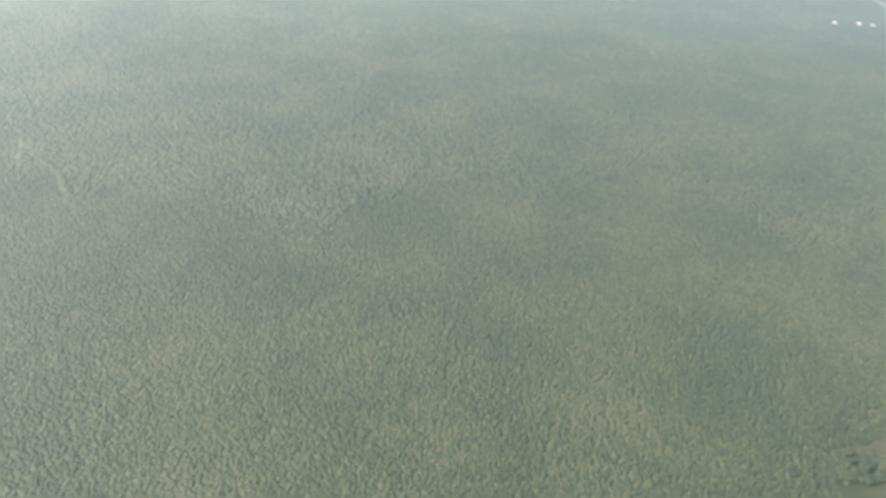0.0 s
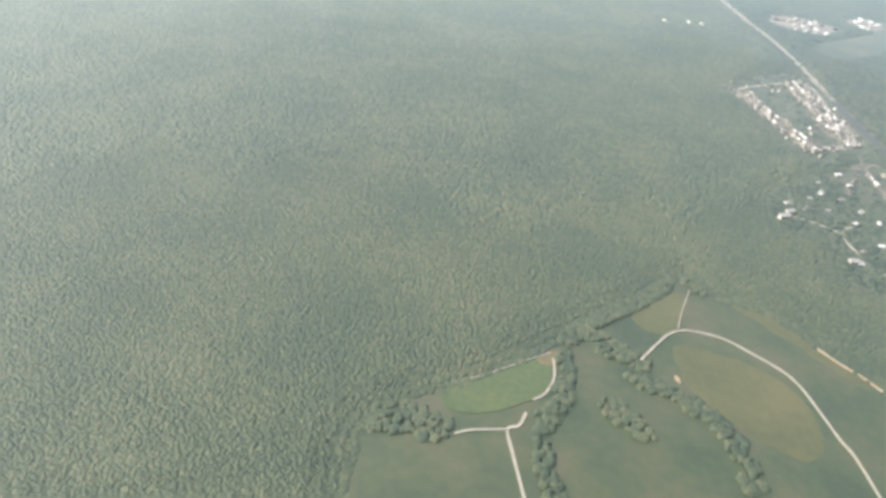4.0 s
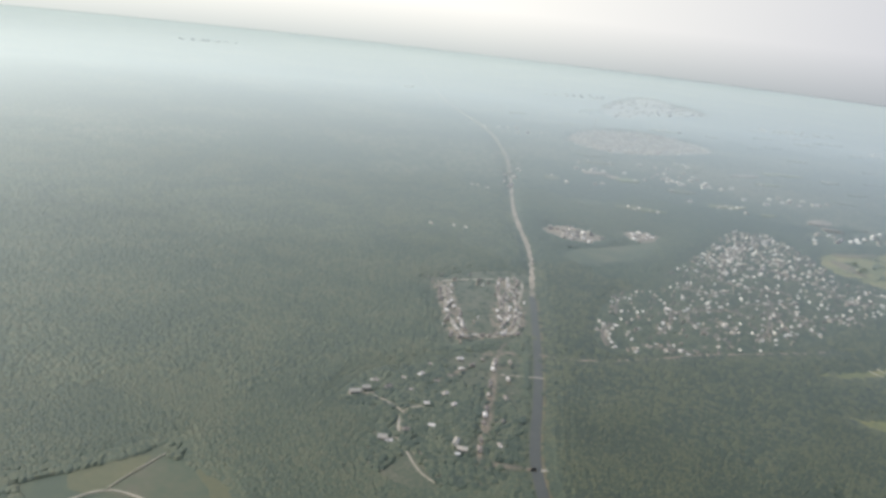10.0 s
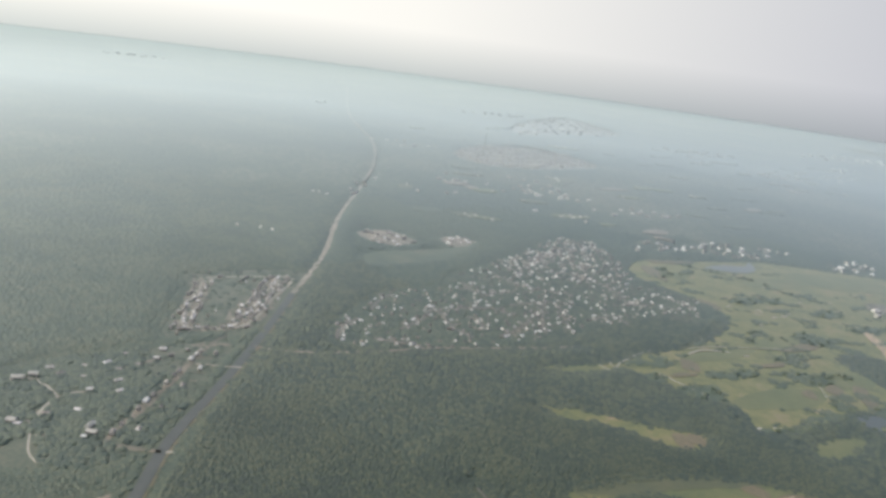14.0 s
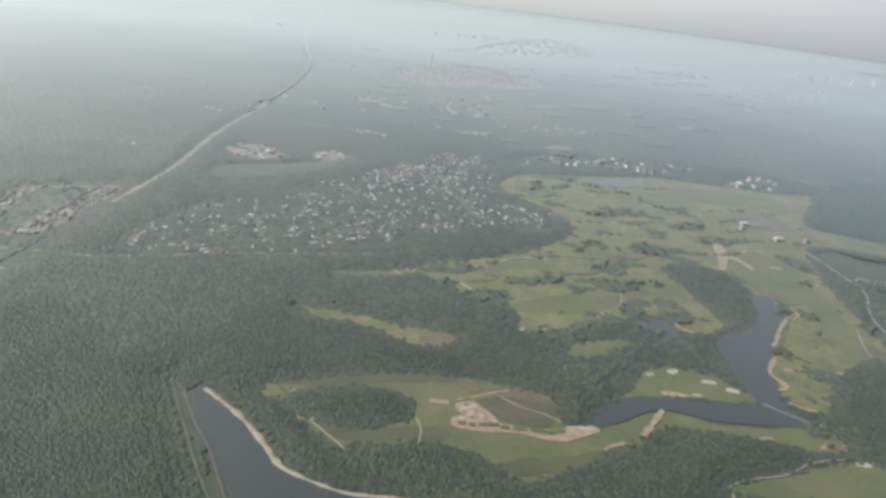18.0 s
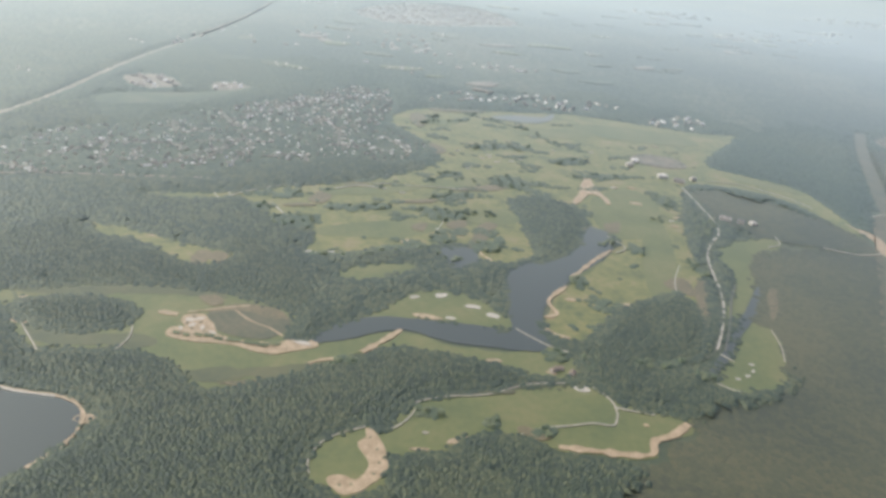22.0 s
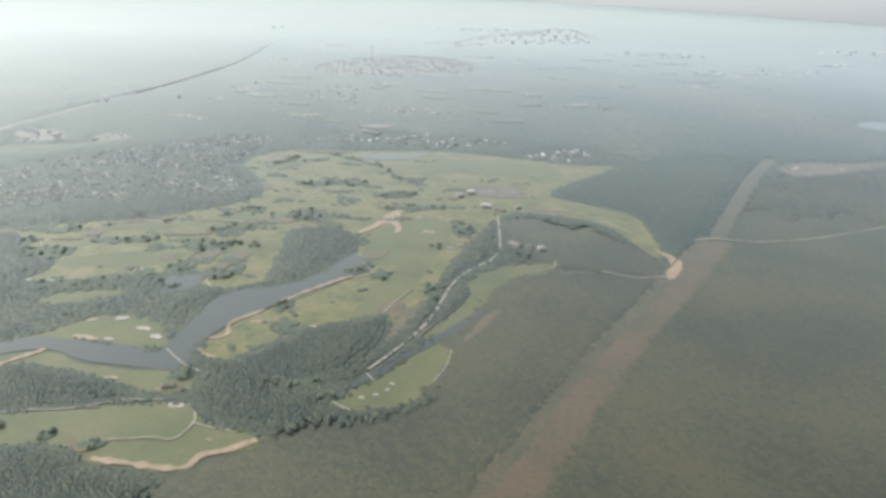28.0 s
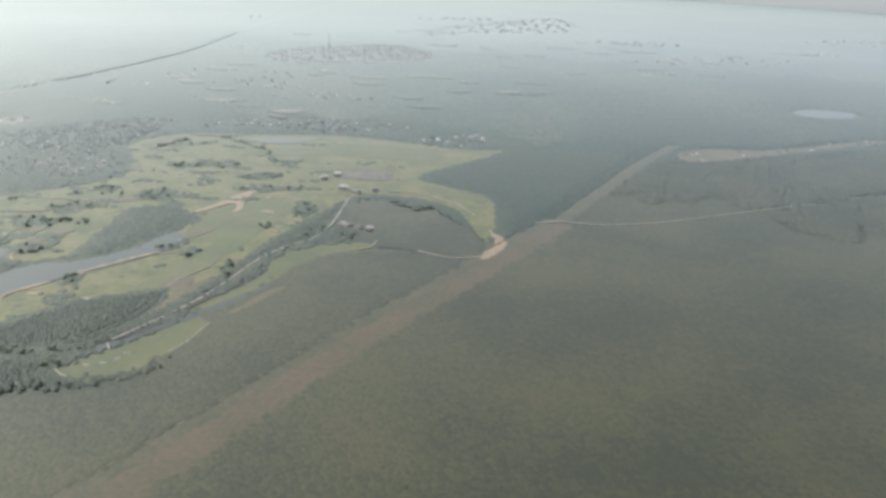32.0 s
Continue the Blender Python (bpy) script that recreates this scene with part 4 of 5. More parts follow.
WALKS += [([(664, 398), (668, 392), (676, 390), (672, 403)], 1.0), ([(704, 395), (716, 381), (733, 362)], 1.4), ([(1057, 464), (1056, 450), (1045, 441)], 1.2), ([(1010, 322), (1010, 305), (1007, 290)], 0.9), ([(963, 263), (971, 258), (980, 256)], 1.2), ([(1089, 456), (1112, 452), (1132, 460)], 1.6), ([(1192, 550), (1218, 556), (1264, 581), (1356, 650), (1500, 760)], 2.0), ([(1160, 540), (1178, 549), (1196, 550)], 2.4), ([(1032, 572), (1060, 575), (1090, 562), (1112, 540)], 1.4), ([(690, 235), (693, 226), (692, 215)], 1.0)]
WALKS += [([(644, 224), (657, 212), (662, 207)], 0.9), ([(740, 446), (760, 455), (790, 462), (830, 470)], 1.2), ([(673, 390), (682, 407), (707, 432), (738, 453), (772, 482), (791, 518)], 1.6), ([(683, 386), (695, 378), (711, 369), (724, 368)], 1.6), ([(737, 435), (752, 447), (772, 448)], 2.6)]
for i, (pts, w) in enumerate(WALKS):
    ribbon("footpath", pts, w * 0.75, 0.62 + 0.004 * i, M_path, "narrow pale winding path", "path", rag=0.35, thick=0.3)
EAST_ROAD = [(973, 292), (981, 314), (988, 338), (992, 360), (993, 382), (996, 412), (1004, 435), (1013, 452), (1016, 477), (1010, 520), (1006, 545)]
ribbon("road", EAST_ROAD, 1.4, 0.7, M_path, "pale access road to the clubhouse", "road", thick=0.6)
ribbon("road_edge", [(x - 1.0, y) for x, y in EAST_ROAD], 0.5, 0.66, M_street, "grey gravel edge of the access road", "verge", rag=0.8, thick=0.4)
ribbon("road", [(977, 292), (987, 321), (996, 352), (1004, 373)], 0.9, 0.88, M_street, "grey second lane of the access road", "road", thick=0.6)
ribbon("track", [(973, 292), (960, 278), (937, 266)], 1.0, 0.5, M_yard, "faint dark track through the wood", "track", rag=0.4)
ribbon("jetty", [(973.5, 288), (976, 285.5), (979, 282.5)], 0.7, 0.95, M_path, "small pale plank landing at the pond", "jetty", thick=0.3)
for pts in ([(576, 243), (590, 217), (606, 189), (619, 168), (629, 150), (640, 128)], [(585, 234), (599, 211), (609, 197), (622, 174), (635, 150), (646, 128)]):
    ribbon("track", pts, 0.8, 0.9, M_street, "grey muddy wheel track beside the pond", "track", rag=1.2, thick=0.6, steps=12)
for pts, w in (([(370, 254), (370, 279), (384, 288)], 1.4), ([(340, 290), (352, 292), (370, 279)], 1.5), ([(363, 253), (370, 254), (381, 233), (389, 225)], 1.0), ([(382, 460), (386, 420), (397, 378), (430, 390), (436, 440), (440, 490), (410, 482), (380, 468)], 2.2), ([(424, 388), (428, 440), (432, 490)], 1.8), ([(420, 330), (445, 332)], 1.2), ([(436, 243), (444, 246)], 2.0)):
    ribbon("road", pts, w, 0.32, M_path, "pale village lane", "road", rag=0.3)
for i, pts in enumerate(STREETS):
    ribbon("road", pts, 1.3, 1.0 + 0.004 * i, M_street, "narrow suburban street between gardens", "road", rag=0.3, thick=1.0)
    ribbon("lots", pts, 3.0, 0.9 + 0.003 * i, M_lots, "bare front gardens along a suburban street", "ground", rag=1.3, thick=0.9)


# drives between the houses of the estate and along the village street
for k in range(16):
    for x0, y0, x1 in ((377 + k * 0.8, 455 - k * 5.0, 12), (421, 484 - k * 5.6, 18)):
        ribbon("drive", [(x0, y0), (x0 + x1 / 2, y0 + 1), (x0 + x1, y0 + 2)], 0.9, 0.36 + 0.001 * k, M_pale, "pale drive between estate houses", "drive", steps=2)
for k in range(9):
    ribbon("drive", [(408 + k * 0.9, 258 + k * 10), (415 + k, 259 + k * 10), (422 + k, 260.5 + k * 10)], 0.8, 0.36, M_lots, "tan drive across village gardens", "drive", steps=2)
# bare lots and drives along the lanes
for pts, w, text in (([(380, 470), (384, 440), (390, 410), (397, 376)], 15, "bare tan lots along an estate street"), ([(432, 492), (431, 465), (428, 430), (426, 388)], 19, "bare tan lots along an estate street"), ([(392, 372), (410, 378), (436, 390)], 6, "tan verge along an estate street"),
                     ([(337, 290), (346, 292), (356, 294)], 6, "bare tan yard round a barn"), ([(362, 304), (376, 312), (388, 318), (402, 334)], 3, "tawny plots along a village lane"), ([(366, 256), (372, 266), (374, 278)], 6, "dry tawny grass plot in the village"), ([(378, 246), (386, 240), (392, 228)], 4, "dry tawny grass plot in the village"), ([(410, 352), (424, 358), (436, 360)], 4, "bare tan turning place by the street"), ([(418, 345), (414, 300), (410, 262)], 4.5, "tawny front gardens along the street"), ([(408, 246), (416, 243), (434, 243)], 3, "bare tan turning place by the street")):
    ribbon("lots", pts, w, 0.24 + pts[0][0] * 1e-4, M_lots, text, "ground", rag=0.9)


# ---- buildings ----
def house(w, d, h, rise, hip, chimney, label, name="house", roof_mat=None, category="house", group="houses"):
    """A low house: walls with window and door openings set in, an overhanging roof, and perhaps a chimney."""
    root = tagged(new(name), label, category, group)
    bm = bmesh.new()
    part("wall", box(bm, -w / 2, w / 2, -d / 2, d / 2, -0.2, h), M_wall, root)
    bm = bmesh.new()
    e = 0.25
    in_ = min(d / 2, w * 0.4) if hip else 0.0
    a = [bm.verts.new(p) for p in ((-w / 2 - e, -d / 2 - e, h), (w / 2 + e, -d / 2 - e, h), (w / 2 + e, d / 2 + e, h), (-w / 2 - e, d / 2 + e, h))]
    t = [bm.verts.new(p) for p in ((-w / 2 - e + in_, 0, h + rise), (w / 2 + e - in_, 0, h + rise))]
    for f in ((a[0], a[1], t[1], t[0]), (a[2], a[3], t[0], t[1]), (a[1], a[2], t[1]), (a[3], a[0], t[0]), (a[3], a[2], a[1], a[0])):
        bm.faces.new(f)
    part("roof", bm, roof_mat or M_roof, root)
    for x in (-w * 0.28, w * 0.28):
        bm = bmesh.new()
        part("window", box(bm, x - 0.5, x + 0.5, -d / 2 - 0.04, -d / 2 + 0.1, h * 0.4, h * 0.8), M_glass, root)
    bm = bmesh.new()
    part("door", box(bm, -0.25, 0.25, -d / 2 - 0.05, -d / 2 + 0.1, -0.1, h * 0.75), M_bark, root)
    if chimney:
        bm = bmesh.new()
        part("chimney", box(bm, w * 0.2, w * 0.2 + 0.4, d * 0.1, d * 0.1 + 0.4, h, h + rise + 0.3), M_wall, root)
    return root


LIGHT = "single-storey suburban house with a pale roof among trees"
KINDS = [house(3.2, 1.9, 1.2, 0.7, True, False, LIGHT), house(2.7, 1.8, 1.2, 0.7, False, True, LIGHT), house(3.8, 2.0, 1.3, 0.8, True, True, LIGHT), house(2.1, 1.6, 1.1, 0.5, False, False, LIGHT)]


def settle(x, y, turn, pick, scale=1.0):
    k = KINDS[pick % 4]
    if pick < 4 and (k.location.length == 0):
        k.matrix_basis = pose(x, y, 0.1, 0, 0, turn)
        return k
    return copy_thing(k, pose(x, y, 0.1, 0, 0, turn))


rnd = random.Random(5)
seat = 0


for pts in STREETS:
    line = curve(pts, False, 12)
    run, last, side = 0.0, line[0], 1
    for here in line[1:]:
        step = here - last
        run += float(np.hypot(*step))
        last = here
        if run > 4.3:
            run, side = 0.0, -side
            away = np.array((-step[1], step[0])) / (np.hypot(*step) + 1e-9) * side * rnd.uniform(2.6, 4.4)
            if rnd.random() < 0.86:
                settle(here[0] + away[0], here[1] + away[1], math.degrees(math.atan2(step[1], step[0])) + rnd.uniform(-12, 12) + 90 * (rnd.random() < 0.2), seat)
                seat += 1
for k in range(18):
    settle(385 + k * 0.75 + rnd.uniform(-3, 3), 460 - k * 5.0, -82, seat := seat + 1)
    settle(379 + k * 0.8 + rnd.uniform(-3, 3), 455 - k * 4.8, 98, seat := seat + 1)
    settle(423 + rnd.uniform(-2.5, 2.5), 486 - k * 5.4, 92, seat := seat + 1)
    settle(429 - k * 0.1 + rnd.uniform(-2.5, 2.5), 489 - k * 5.4, 92, seat := seat + 1)
    settle(437 - k * 0.25 + rnd.uniform(-2.5, 2.5), 492 - k * 5.5, -88, seat := seat + 1)
for k in range(9):
    settle(396 + k * 4.6, 373 + k * 1.8 + rnd.uniform(-1, 1), 22, seat := seat + 1)
    if k % 3 == 1:
        settle(384 + k * 6, 470 + k * 2.7 + rnd.uniform(-3, 3), 24, seat := seat + 1)
for k in range(14):
    if k % 4 != 2:
        settle(408.0 + k * 0.72, 254 + k * 7.2 + rnd.uniform(-2, 2), -84 + rnd.uniform(-8, 8), seat := seat + 1)
    if k % 3 == 1:
        settle(417 + k * 0.72, 252 + k * 7.2 + rnd.uniform(-2, 2), 96, seat := seat + 1)
for x, y, tn in ((352, 305, 20), (380, 331, 30), (392, 320, -20), (385, 312, 10), (376, 318, 50), (367, 312, 0), (398, 330, 15), (404, 336, 20), (397, 342, 10), (410, 345, -30), (366, 251, 0), (381, 288, 15), (390, 300, 40), (372, 300, 5), (395, 290, 60), (385, 268, -10), (360, 300, 35), (398, 247, 10), (373, 262, 20)):
    settle(x, y, tn, seat := seat + 1)

BARN = "cream metal-roofed barn at the forest edge"
for x, y, tn, w, d, text in ((344, 290, 15, 5.5, 2.6, BARN), (349, 295, 15, 4, 2.4, BARN), (397, 255, 80, 4.5, 2.4, "cream metal shed beside a village lane"), (400, 250, -5, 4.5, 2.6, "cream metal shed beside a village lane"), (363, 252, 0, 4, 3, "pale metal shed on a grass plot")):
    house(w, d, 2.2, 1.0, False, False, text, "barn", M_metal, "barn", "barns").matrix_basis = pose(x, y, 0.1, 0, 0, tn)
for x, y, tn, w, d, text in ((993, 566, 10, 8, 5, "golf clubhouse with a pale tiled roof"), (1006, 559, -15, 9, 4, "long clubhouse wing with a white roof"), (1020, 570, 20, 5, 3.5, "clubhouse annex with a white roof"), (967, 586, 30, 6, 4, "pale maintenance building by the car park"), (974, 600, 10, 6, 5, "small pale pavilion beside the car park"), (1026, 484, -20, 9, 5, "grey-roofed depot building in a yard"), (1037, 482, -20, 5, 4, "grey-roofed depot building in a yard"), (1046, 482, 20, 5, 4, "small pale shed in a yard")):
    house(w, d, 2.4, 1.4, True, False, text, "clubhouse" if "club" in text else "shed", None, "building", "golf course buildings").matrix_basis = pose(x, y, 0.1, 0, 0, tn)
sheet("car_park", [(970, 606), (985, 628), (1016, 624), (1022, 604), (1000, 594), (980, 596)], 0.5, M_lots, "grey-tan car park beside the clubhouse", "car park", thick=0.3)
sheet("yard", blob(1034, 486, 15, 9, 20), 0.4, M_bare, "bare yard round the depot", "yard", thick=0.3)
rc = random.Random(8)


def car(paint):
    root = tagged(new("car"), "small parked car on the clubhouse car park", "car", "parked cars")
    bm = bmesh.new()
    part("body", box(bm, -1.0, 1.0, -0.42, 0.42, 0.14, 0.42), paint, root)
    bm = bmesh.new()
    part("cabin", box(bm, -0.55, 0.5, -0.36, 0.36, 0.42, 0.68), M_glass, root)
    for x in (-0.62, 0.62):
        for y in (-0.4, 0.4):
            bm = bmesh.new()
            bmesh.ops.create_cone(bm, cap_ends=True, segments=8, radius1=0.15, radius2=0.15, depth=0.12, matrix=pose(x, y, 0.15, 90))
            part("wheel", bm, M_asphalt, root)
    return root


first_cars = [car(M_metal), car(M_roof)]
for k in range(44):
    m = pose(976 + (k % 11) * 4.2 + rc.uniform(-0.2, 0.2), 598 + (k // 11) * 8 + (k % 11) * 0.6, 0.52, 0, 0, 92 + rc.uniform(-4, 4))
    if k < 2:
        first_cars[k].matrix_basis = m
    elif rc.random() < 0.75:
        copy_thing(first_cars[k % 2], m)

# dense far estates and sheds, too many and too small to count
rf = np.random.RandomState(21)


def far_houses(name, outline, step, size, chance, label, turn=0.3, mat=None):
    p = np.asarray(outline, float)
    x, y, r = scatter(p[:, 0].min(), p[:, 0].max(), p[:, 1].min(), p[:, 1].max(), step, abs(int(p[0, 0])) + 3)
    m = inside(curve(outline, True, 4), x, y) & (r.uniform(0, 1, len(x)) < chance)
    x, y = x[m], y[m]
    n = len(x)
    size *= 0.7 if name == "far_roofs" else 1.0
    w, d, h = size * r.uniform(0.7, 1.3, n), size * 0.7 * r.uniform(0.7, 1.3, n), size * 0.2 * r.uniform(0.8, 1.3, n) + {"far_roofs": 1.4, "suburb_houses": 1.0}.get(name, 0.0)
    a = turn + (r.uniform(0, 1, n) < 0.5) * np.pi / 2 + r.uniform(-0.1, 0.1, n)
    v = np.zeros((n, 10, 3), np.float32)
    for k, (sx, sy, z) in enumerate([(-1, -1, 0), (1, -1, 0), (1, 1, 0), (-1, 1, 0), (-1, -1, 1), (1, -1, 1), (1, 1, 1), (-1, 1, 1), (-1, 0, 1.6), (1, 0, 1.6)]):
        u, q = sx * w / 2, sy * d / 2
        v[:, k, 0], v[:, k, 1], v[:, k, 2] = x + u * np.cos(a) - q * np.sin(a), y + u * np.sin(a) + q * np.cos(a), h * z
    t = [(0, 1, 5), (0, 5, 4), (1, 2, 6), (1, 6, 5), (2, 3, 7), (2, 7, 6), (3, 0, 4), (3, 4, 7), (4, 5, 9), (4, 9, 8), (6, 7, 8), (6, 8, 9), (5, 6, 9), (7, 4, 8)]
    f = (np.array(t)[None] + (np.arange(n) * 10)[:, None, None]).reshape(-1, 3)
    tagged(mesh_np(name, v.reshape(-1, 3), f, mat or M_farroof), label, "houses", "", "stuff")


M_farroof = surface("far_roofs", [(0.13, 0.105, 0.08), (0.21, 0.17, 0.125), (0.3, 0.245, 0.18), (0.42, 0.35, 0.26), (0.9, 0.86, 0.79)], 0.05, 0.2, island=0.4, bump=0, spec=0.5)
M_newroof = surface("new_estate_roofs", [(0.4, 0.34, 0.26), (0.58, 0.51, 0.41), (0.78, 0.72, 0.62)], 0.05, 0.2, island=0.4, bump=0, spec=0.5)
far_houses("suburb_houses", [(600, 585), (622, 625), (692, 732), (728, 724), (740, 655), (733, 585), (690, 580), (640, 565)], 6.0, 2.7, 0.6, "pale roofs of the far suburb among trees", -1.1)
far_houses("suburb_houses", SUBURB, 4.2, 2.0, 0.24, "sheds and garages in suburban gardens", -1.1)
far_houses("suburb_houses", HOOD, 5.0, 1.6, 0.12, "sheds and garages on a small estate", 0.3)
far_houses("suburb_houses", ROW_NORTH, 9, 4.4, 0.5, "row of pale roofs beside a pond", 0.4)
far_houses("suburb_houses", HAMLET, 9, 4.6, 0.5, "pale roofs of a small hamlet", 0.5)
far_houses("estate_houses", ESTATE, 9, 4.6, 0.6, "dense pale roofs of a distant new estate", mat=M_newroof)
far_houses("estate_houses", ESTATE_FAR, 22, 9, 0.45, "pale roofs of a far estate in haze", mat=M_newroof)
far_houses("sheds", SITE_NE, 10, 4, 0.22, "pale sheds and rubble on a cleared site")
far_houses("sheds", CLEAR_A, 7, 5, 0.5, "pale sheds and heaps on a building site")
far_houses("sheds", CLEAR_B, 7, 5, 0.45, "pale sheds and heaps on a building site")
FAR_ROWS = [(blob(455, 900, 16, 90, -5), 12, 5, 0.45, "roofs along the distant highway"), (blob(470, 1310, 60, 40), 16, 8, 0.45, "pale roofs beside the far highway"), (blob(640, 1020, 120, 60, 0), 20, 9, 0.3, "scattered roofs in distant woodland"), (blob(720, 980, 60, 30), 13, 9, 0.5, "scattered roofs in distant woodland"), (blob(850, 930, 60, 20), 14, 9, 0.45, "scattered roofs in distant woodland"), (blob(1240, 1870, 130, 60, 20), 24, 12, 0.6, "far pale town roofs in haze"), (blob(1420, 1640, 200, 60, 30), 26, 11, 0.5, "far pale town roofs in haze"), (blob(1640, 1900, 120, 40, 30), 26, 13, 0.6, "far pale town roofs in haze"), (blob(-600, 2740, 120, 40, 30), 30, 18, 0.7, "far pale roofs in bright haze"), (blob(200, 1870, 120, 30, 40), 28, 12, 0.45, "far pale roofs in bright haze")]
FAR_ROWS += [(blob(720, 2230, 120, 60, 30), 30, 13, 0.5, "far pale roofs in bright haze"), (blob(413, 797, 16, 12), 9, 7, 0.5, "few roofs in a forest clearing"), (blob(384, 612, 24, 10), 9, 6, 0.3, "few roofs in a forest clearing"), (blob(650, 900, 200, 90), 26, 8, 0.16, "scattered roofs in distant woodland"), (blob(1900, 2300, 260, 80, 30), 34, 15, 0.5, "far pale town roofs in haze")]
for box_, step, size, chance, text in FAR_ROWS:
    far_houses("far_roofs", box_, step, size, chance, text, mat=M_newroof)


# bands of bare lots across the far estates
for k in range(26):
    cx, cy = rf.uniform(585, 850), rf.uniform(1215, 1500)
    if inside(np.array(ESTATE), np.array([cx]), np.array([cy]))[0]:
        sheet("lots", blob(cx, cy, 34, 7, 25 + 8 * (k % 3), k), 0.5 + 0.02 * k, M_pale, "bare tan lots of a distant estate", "ground", rag=2, thick=0.4)
for k in range(26):
    cx, cy = rf.uniform(750, 1080), rf.uniform(1780, 2400)
    if inside(np.array(ESTATE_FAR), np.array([cx]), np.array([cy]))[0]:
        sheet("lots", blob(cx, cy, 60, 16, 40, k), 0.5 + 0.02 * k, M_pale, "bare tan lots of a far estate", "ground", rag=2, thick=0.4)


# small clearings and roofs in the wooded country beyond the suburb
rq = random.Random(44)
for k in range(70):
    y = rq.uniform(770, 1950)
    x = rq.uniform(470, 900 + (y - 770) * 0.75)
    if inside(np.array(ESTATE, float), np.array([x]), np.array([y]))[0] or (y > 1150 and x < 900 and y < 1560) or near_line(curve(HIGHWAY, False), np.array([x]), np.array([y]), 40)[0]:
        continue
    patch = blob(x, y, rq.uniform(8, 26) * (0.6 + y / 1500), rq.uniform(4, 11) * (0.6 + y / 1500), rq.uniform(-10, 40), k)
    sheet("clearing", patch, 2.7 + 0.005 * k, (M_bare, M_olive, M_pasture, M_fair)[k % 4], "small clearing in distant woodland", "clearing", rag=3, thick=2.9)
    if k % 2:
        far_houses("far_roofs", patch, 8 + y / 300, 4 + y / 300, 0.5, "few pale roofs in a distant clearing", mat=M_newroof)


# ---- single trees ----
def tree(height, spread, clumps, seed, label):
    """A trunk that tapers, limbs, and a crown of many uneven leafy clumps."""
    r = random.Random(seed)
    root = tagged(new("tree"), label, "tree", "golf course trees")
    bm = bmesh.new()
    bmesh.ops.create_cone(bm, cap_ends=True, segments=6, radius1=0.18, radius2=0.09, depth=height * 0.6, matrix=pose(0, 0, height * 0.3 - 0.1))
    part("trunk", bm, M_bark, root)
    bm = bmesh.new()
    for i in range(3):
        a = 2.1 * i + r.uniform(0, 1)
        m = pose(0, 0, height * (0.4 + 0.08 * i), 0, 48, math.degrees(a)) @ pose(0, 0, spread * 0.25)
        bmesh.ops.create_cone(bm, cap_ends=True, segments=5, radius1=0.08, radius2=0.03, depth=spread * 0.5, matrix=m)
    part("limbs", bm, M_bark, root)
    bm = bmesh.new()
    for i in range(clumps):
        a, q, z = r.uniform(0, 6.28), spread * 0.5 * math.sqrt(r.random()) * 0.8, r.uniform(0.45, 0.95)
        s = spread * r.uniform(0.22, 0.34) * (1.2 - 0.5 * z)
        m = Matrix.Translation((q * math.cos(a), q * math.sin(a), height * z - q * 0.3)) @ pose(0, 0, 0, r.uniform(0, 360), r.uniform(0, 360)) @ Matrix.Diagonal((s * 1.2, s, s * 0.75, 1))
        got = bmesh.ops.create_icosphere(bm, subdivisions=1, radius=1.0, matrix=m)
        for v in got["verts"]:
            v.co += Vector((r.uniform(-1, 1), r.uniform(-1, 1), r.uniform(-1, 1))) * s * 0.22
    part("crown", bm, M_park, root)
    return root


TREES = [tree(2.3, 3.4, 10, 1, "dark green rounded tree on golf course grass"), tree(1.8, 2.8, 9, 2, "small dark green tree on golf course grass"), tree(2.9, 3.7, 12, 3, "tall dark green tree on golf course grass"), tree(1.3, 3.2, 9, 4, "low spreading dark green bush on golf course grass")]
rt = random.Random(17)
CLUSTERS = [(727, 373, 16.1, 11.9, 21, 16), (711, 417, 6.2, 7.1, 23, 4), (732, 432, 4.9, 3, 23, 2), (766, 450, 5.2, 3.5, 23, 2), (745, 404, 10.1, 4, 22, 3), (769, 413, 12.8, 4.5, 22, 5), (796, 420, 5.8, 4, 22, 2), (822, 453, 20.3, 6, 23, 10), (814, 416, 10.8, 11, 21, 10), (841, 424, 17.1, 9, 21, 13), (860, 499, 15.0, 12, 23, 15), (815, 498, 9.8, 7, 24, 6), (827, 489, 8.7, 5, 24, 4)]
CLUSTERS += [(801, 479, 4.7, 3, 24, 2), (843, 585, 24.3, 7, 27, 14), (871, 591, 11.9, 6, 26, 6), (780, 635, 12.2, 6, 29, 6), (804, 651, 8.8, 4, 29, 3), (913, 573, 18.8, 9, 25, 14), (848, 376, 10.1, 8, 19, 7), (794, 353, 12.1, 5, 20, 5), (768, 336, 13.4, 5, 19, 6), (820, 378, 8.5, 8, 20, 6), (932, 542, 22.5, 5, 24, 9), (948, 405, 6, 10, 20, 5), (969, 466, 4, 9, 21, 3)]
CLUSTERS += [(927, 409, 6.1, 7, 20, 4), (698, 386, 9, 6, 22, 4), (885, 504, 10.3, 5, 23, 4), (809, 354, 14.4, 8, 19, 10), (818, 682, 9, 3, -20, 3), (841, 672, 12, 3.5, -22, 4), (869, 659, 12, 3.5, -25, 5), (888, 639, 10, 3.5, -45, 4), (901, 622, 8, 3, -45, 3), (888, 264, 6, 5, 20, 6), (905, 262, 7, 6, 20, 7), (880, 205, 5, 3, 20, 3), (832, 207, 6, 3, 20, 4)]
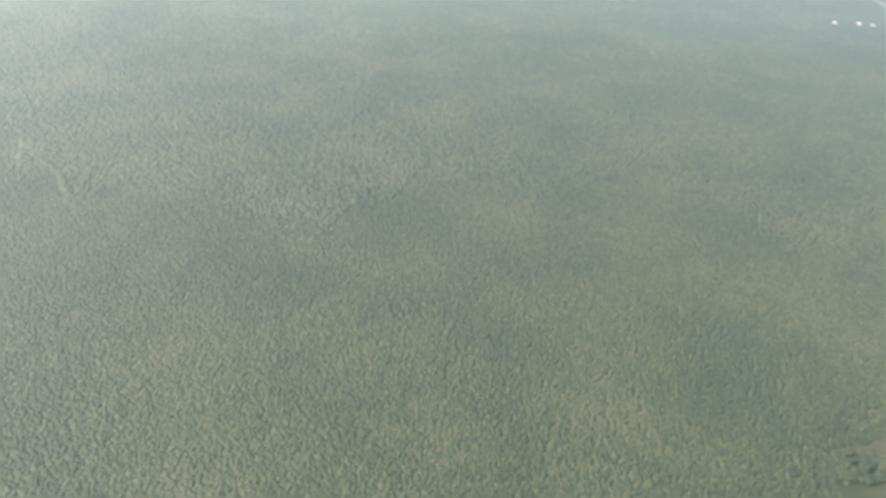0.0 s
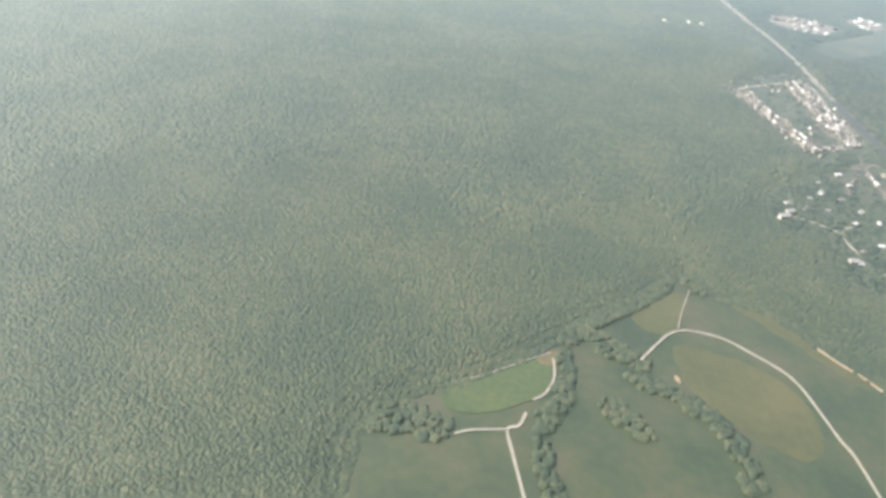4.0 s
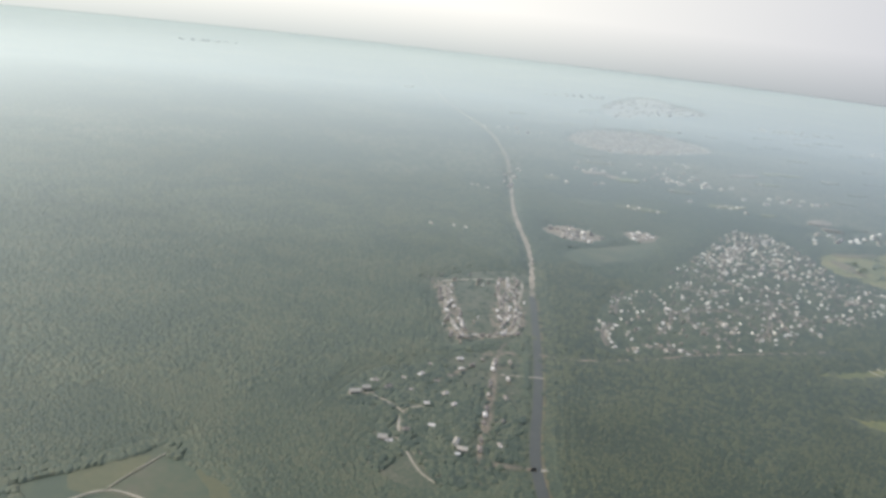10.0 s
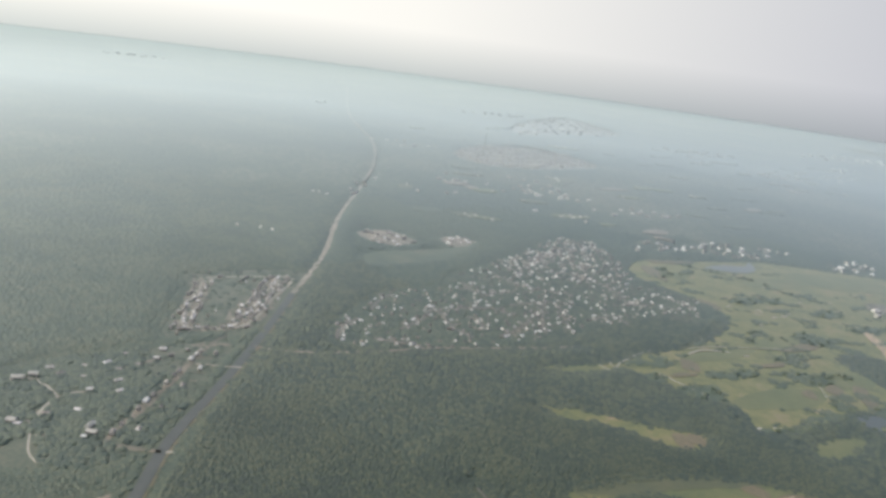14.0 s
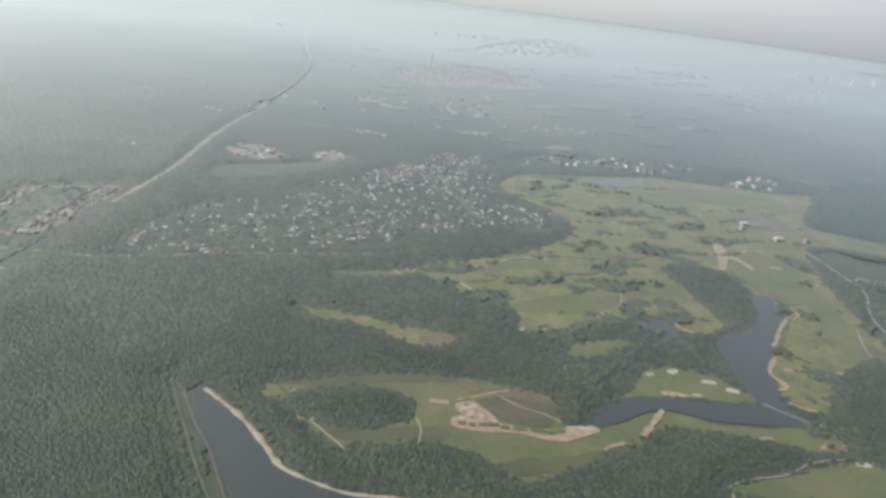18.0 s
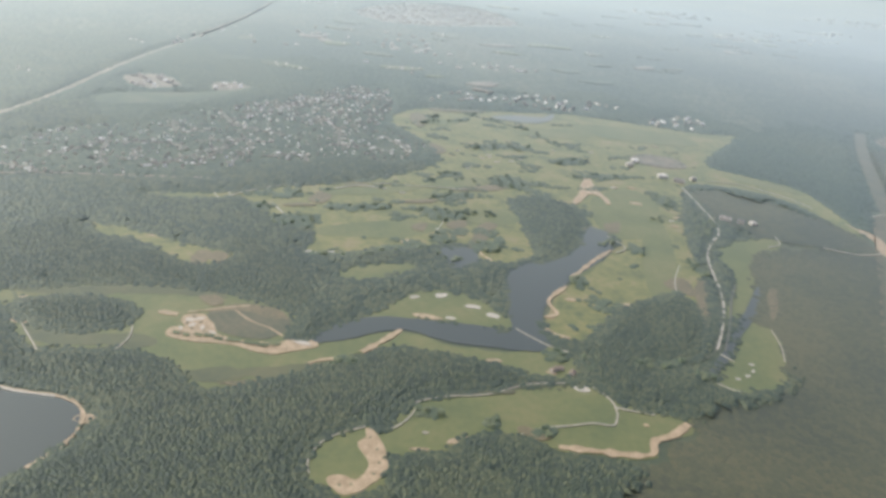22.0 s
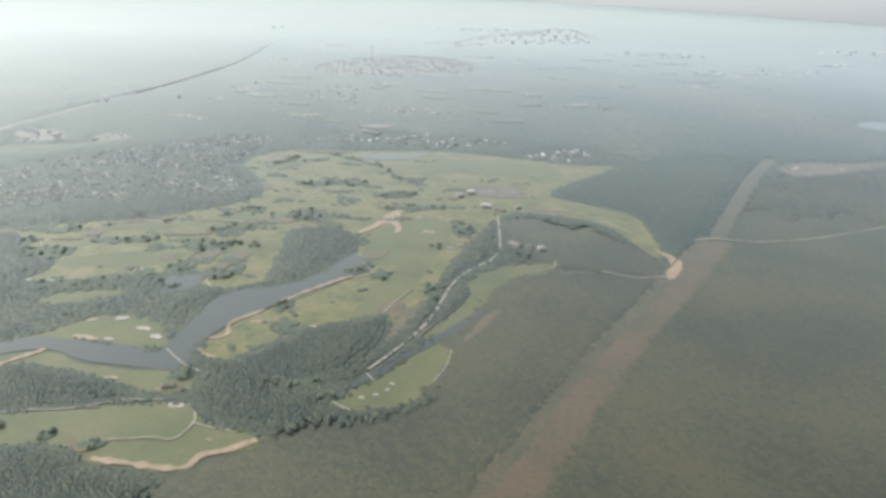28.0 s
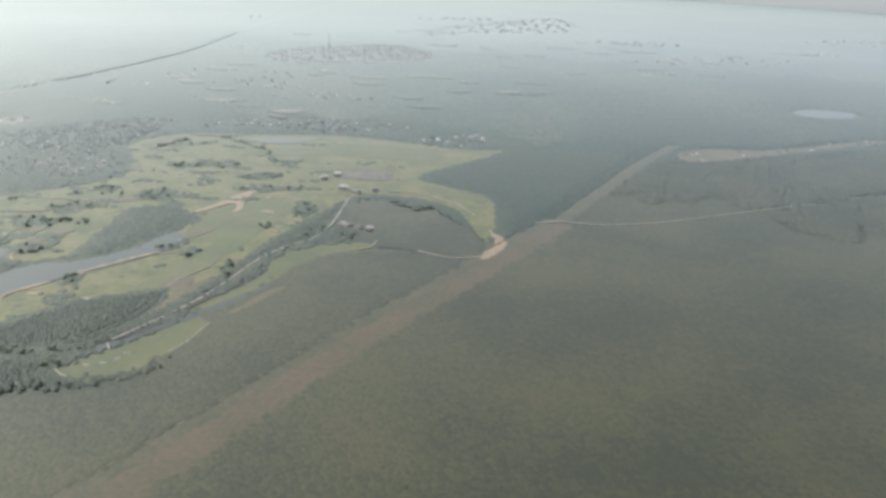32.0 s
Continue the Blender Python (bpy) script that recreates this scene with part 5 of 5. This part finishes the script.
CLUSTERS += [(858, 206, 4, 3, 20, 3), (790, 232, 7, 4, 20, 6), (985, 385, 3, 14, 20, 8), (1000, 452, 9, 9, 20, 10), (985, 505, 8, 16, 20, 12), (1010, 470, 8, 7, 20, 7), (830, 352, 6, 3, 20, 5), (940, 272, 12, 4, 20, 8), (960, 265, 6, 4, 20, 5), (780, 655, 8, 4, 20, 4), (955, 551, 10, 4, 20, 5), (905, 345, 5, 8, 20, 5)]
xs, ys, rs = scatter(600, 1030, 150, 700, 1.7, 31)
shrub = np.zeros(len(xs), bool)
for cx, cy, rx, ry, lean, count in CLUSTERS:
    ca, sa = math.cos(radians(lean)), math.sin(radians(lean))
    u, v = (xs - cx) * ca + (ys - cy) * sa, -(xs - cx) * sa + (ys - cy) * ca
    wave = 0.35 * np.sin(u * 0.9 + cx) + 0.3 * np.sin(v * 1.1 + cy)
    shrub |= (u / rx) ** 2 + (v / ry) ** 2 + wave < rs.uniform(0.2, 1.2, len(xs))
rough_rise = np.array([noise.noise((a * 0.035 + b * 0.02, b * 0.075 - a * 0.03, 2.0)) + 0.5 * noise.noise((a * 0.15, b * 0.2, 7.0)) for a, b in zip(xs, ys)])
shrub |= inside(curve(GOLF, True, 4), xs, ys) & (rough_rise > 0.4) & (rs.uniform(0, 1, len(xs)) < 0.6)
for f in FAIRWAYS + [LAKE, POND, CLUB, POND_NORTH]:
    shrub &= ~inside(curve(f, True, 4), xs, ys)
crowns("shrubbery", xs[shrub], ys[shrub], 2.6, 1.05, 5, DOT, M_garden, rs, "dark green bushes in clumps along the fairways", "bushes")
hx, hy, hr = scatter(140, 345, 75, 235, 1.6, 37)
hedge = np.zeros(len(hx), bool)
for line, reach in (([(216, 183), (213, 170), (209, 152), (202, 143), (200, 128), (203, 100)], 3.4), ([(222, 192), (233, 181), (242, 175)], 5.0), ([(240, 166), (253, 158), (261, 150), (267, 140), (268, 120)], 4.0), ([(226, 152), (236, 141)], 4.5), ([(146, 140), (156, 141), (164, 138)], 6.0), ([(216, 186), (232, 199), (250, 211), (268, 227)], 3.0), ([(276, 228), (280, 222)], 3.0)):
    hedge |= near_line(curve(line, False), hx, hy, reach) & (hr.uniform(0, 1, len(hx)) < 0.62)
for line in (WALKS[0][0], WALKS[1][0], WALKS[2][0]):
    hedge &= ~near_line(curve(line, False), hx, hy, 1.6)
crowns("shrubbery", hx[hedge], hy[hedge], 2.4, 1.6, 5, DOT, M_canopy, hr, "dark green trees in belts across the grass field", "trees")
sheet("sand_patch", [(203, 174), (211, 178), (212, 172), (205, 170)], 0.45, M_field, "bare tan patch at a field corner", "sand")
for i, (patch, text) in enumerate((([(262, 186), (292, 173), (302, 149), (290, 132), (268, 148), (257, 171)], "dry olive grass in the wide field"), ([(246, 203), (270, 220), (264, 197), (252, 192)], "olive grass corner of the field"), ([(289, 214), (305, 207), (318, 188), (331, 170), (326, 170), (312, 188), (300, 202)], "tawny grass along the field edge"))):
    sheet("field_patch", patch, 0.34 + 0.01 * i, M_olive, text, "grass", rag=2)
for x, y, tn in ((889, 253, 10), (895, 251, 60), (886, 251, 40)):
    house(3.4, 2.2, 1.2, 0.9, True, False, "small brown-roofed hut beside a golf path", "hut", M_tiles, "hut", "golf huts").matrix_basis = pose(x, y, 0.2, 0, 0, tn)
spot = 0
for cx, cy, rx, ry, lean, count in CLUSTERS:
    ca, sa = math.cos(radians(lean)), math.sin(radians(lean))
    for k in range(count):
        a, q = rt.uniform(0, 6.28), math.sqrt(rt.random())
        u, v = rx * q * math.cos(a), ry * q * math.sin(a)
        x, y = cx + u * ca - v * sa, cy + u * sa + v * ca
        m = pose(x, y, 0.2, 0, 0, rt.uniform(0, 360))
        if spot < 4:
            TREES[spot].matrix_basis = m
        else:
            copy_thing(TREES[rt.choice((0, 0, 1, 2, 3, 3))], m)
        spot += 1

for x, y, tn, w, d in ((428, 199, 20, 3.4, 2.4), (433, 192, -30, 2.6, 2.0), (426, 190, 70, 2.4, 1.8)):
    house(w, d, 1.3, 0.7, False, False, "small pale shed in a yard beside the highway", "shed", M_metal, "shed", "highway sheds").matrix_basis = pose(x, y, 0.2, 0, 0, tn)
# the slim white mast and water tower beyond the suburb
mast = tagged(new("mast"), "slim white steel mast above distant woodland", "mast")
bm = bmesh.new()
bmesh.ops.create_cone(bm, cap_ends=True, segments=8, radius1=0.9, radius2=0.5, depth=30, matrix=pose(0, 0, 15))
part("pole", bm, M_metal, mast)
bm = bmesh.new()
box(bm, -2, 2, -2, 2, 27, 28)
part("platform", bm, M_metal, mast)
mast.matrix_basis = pose(640, 1405, 0)
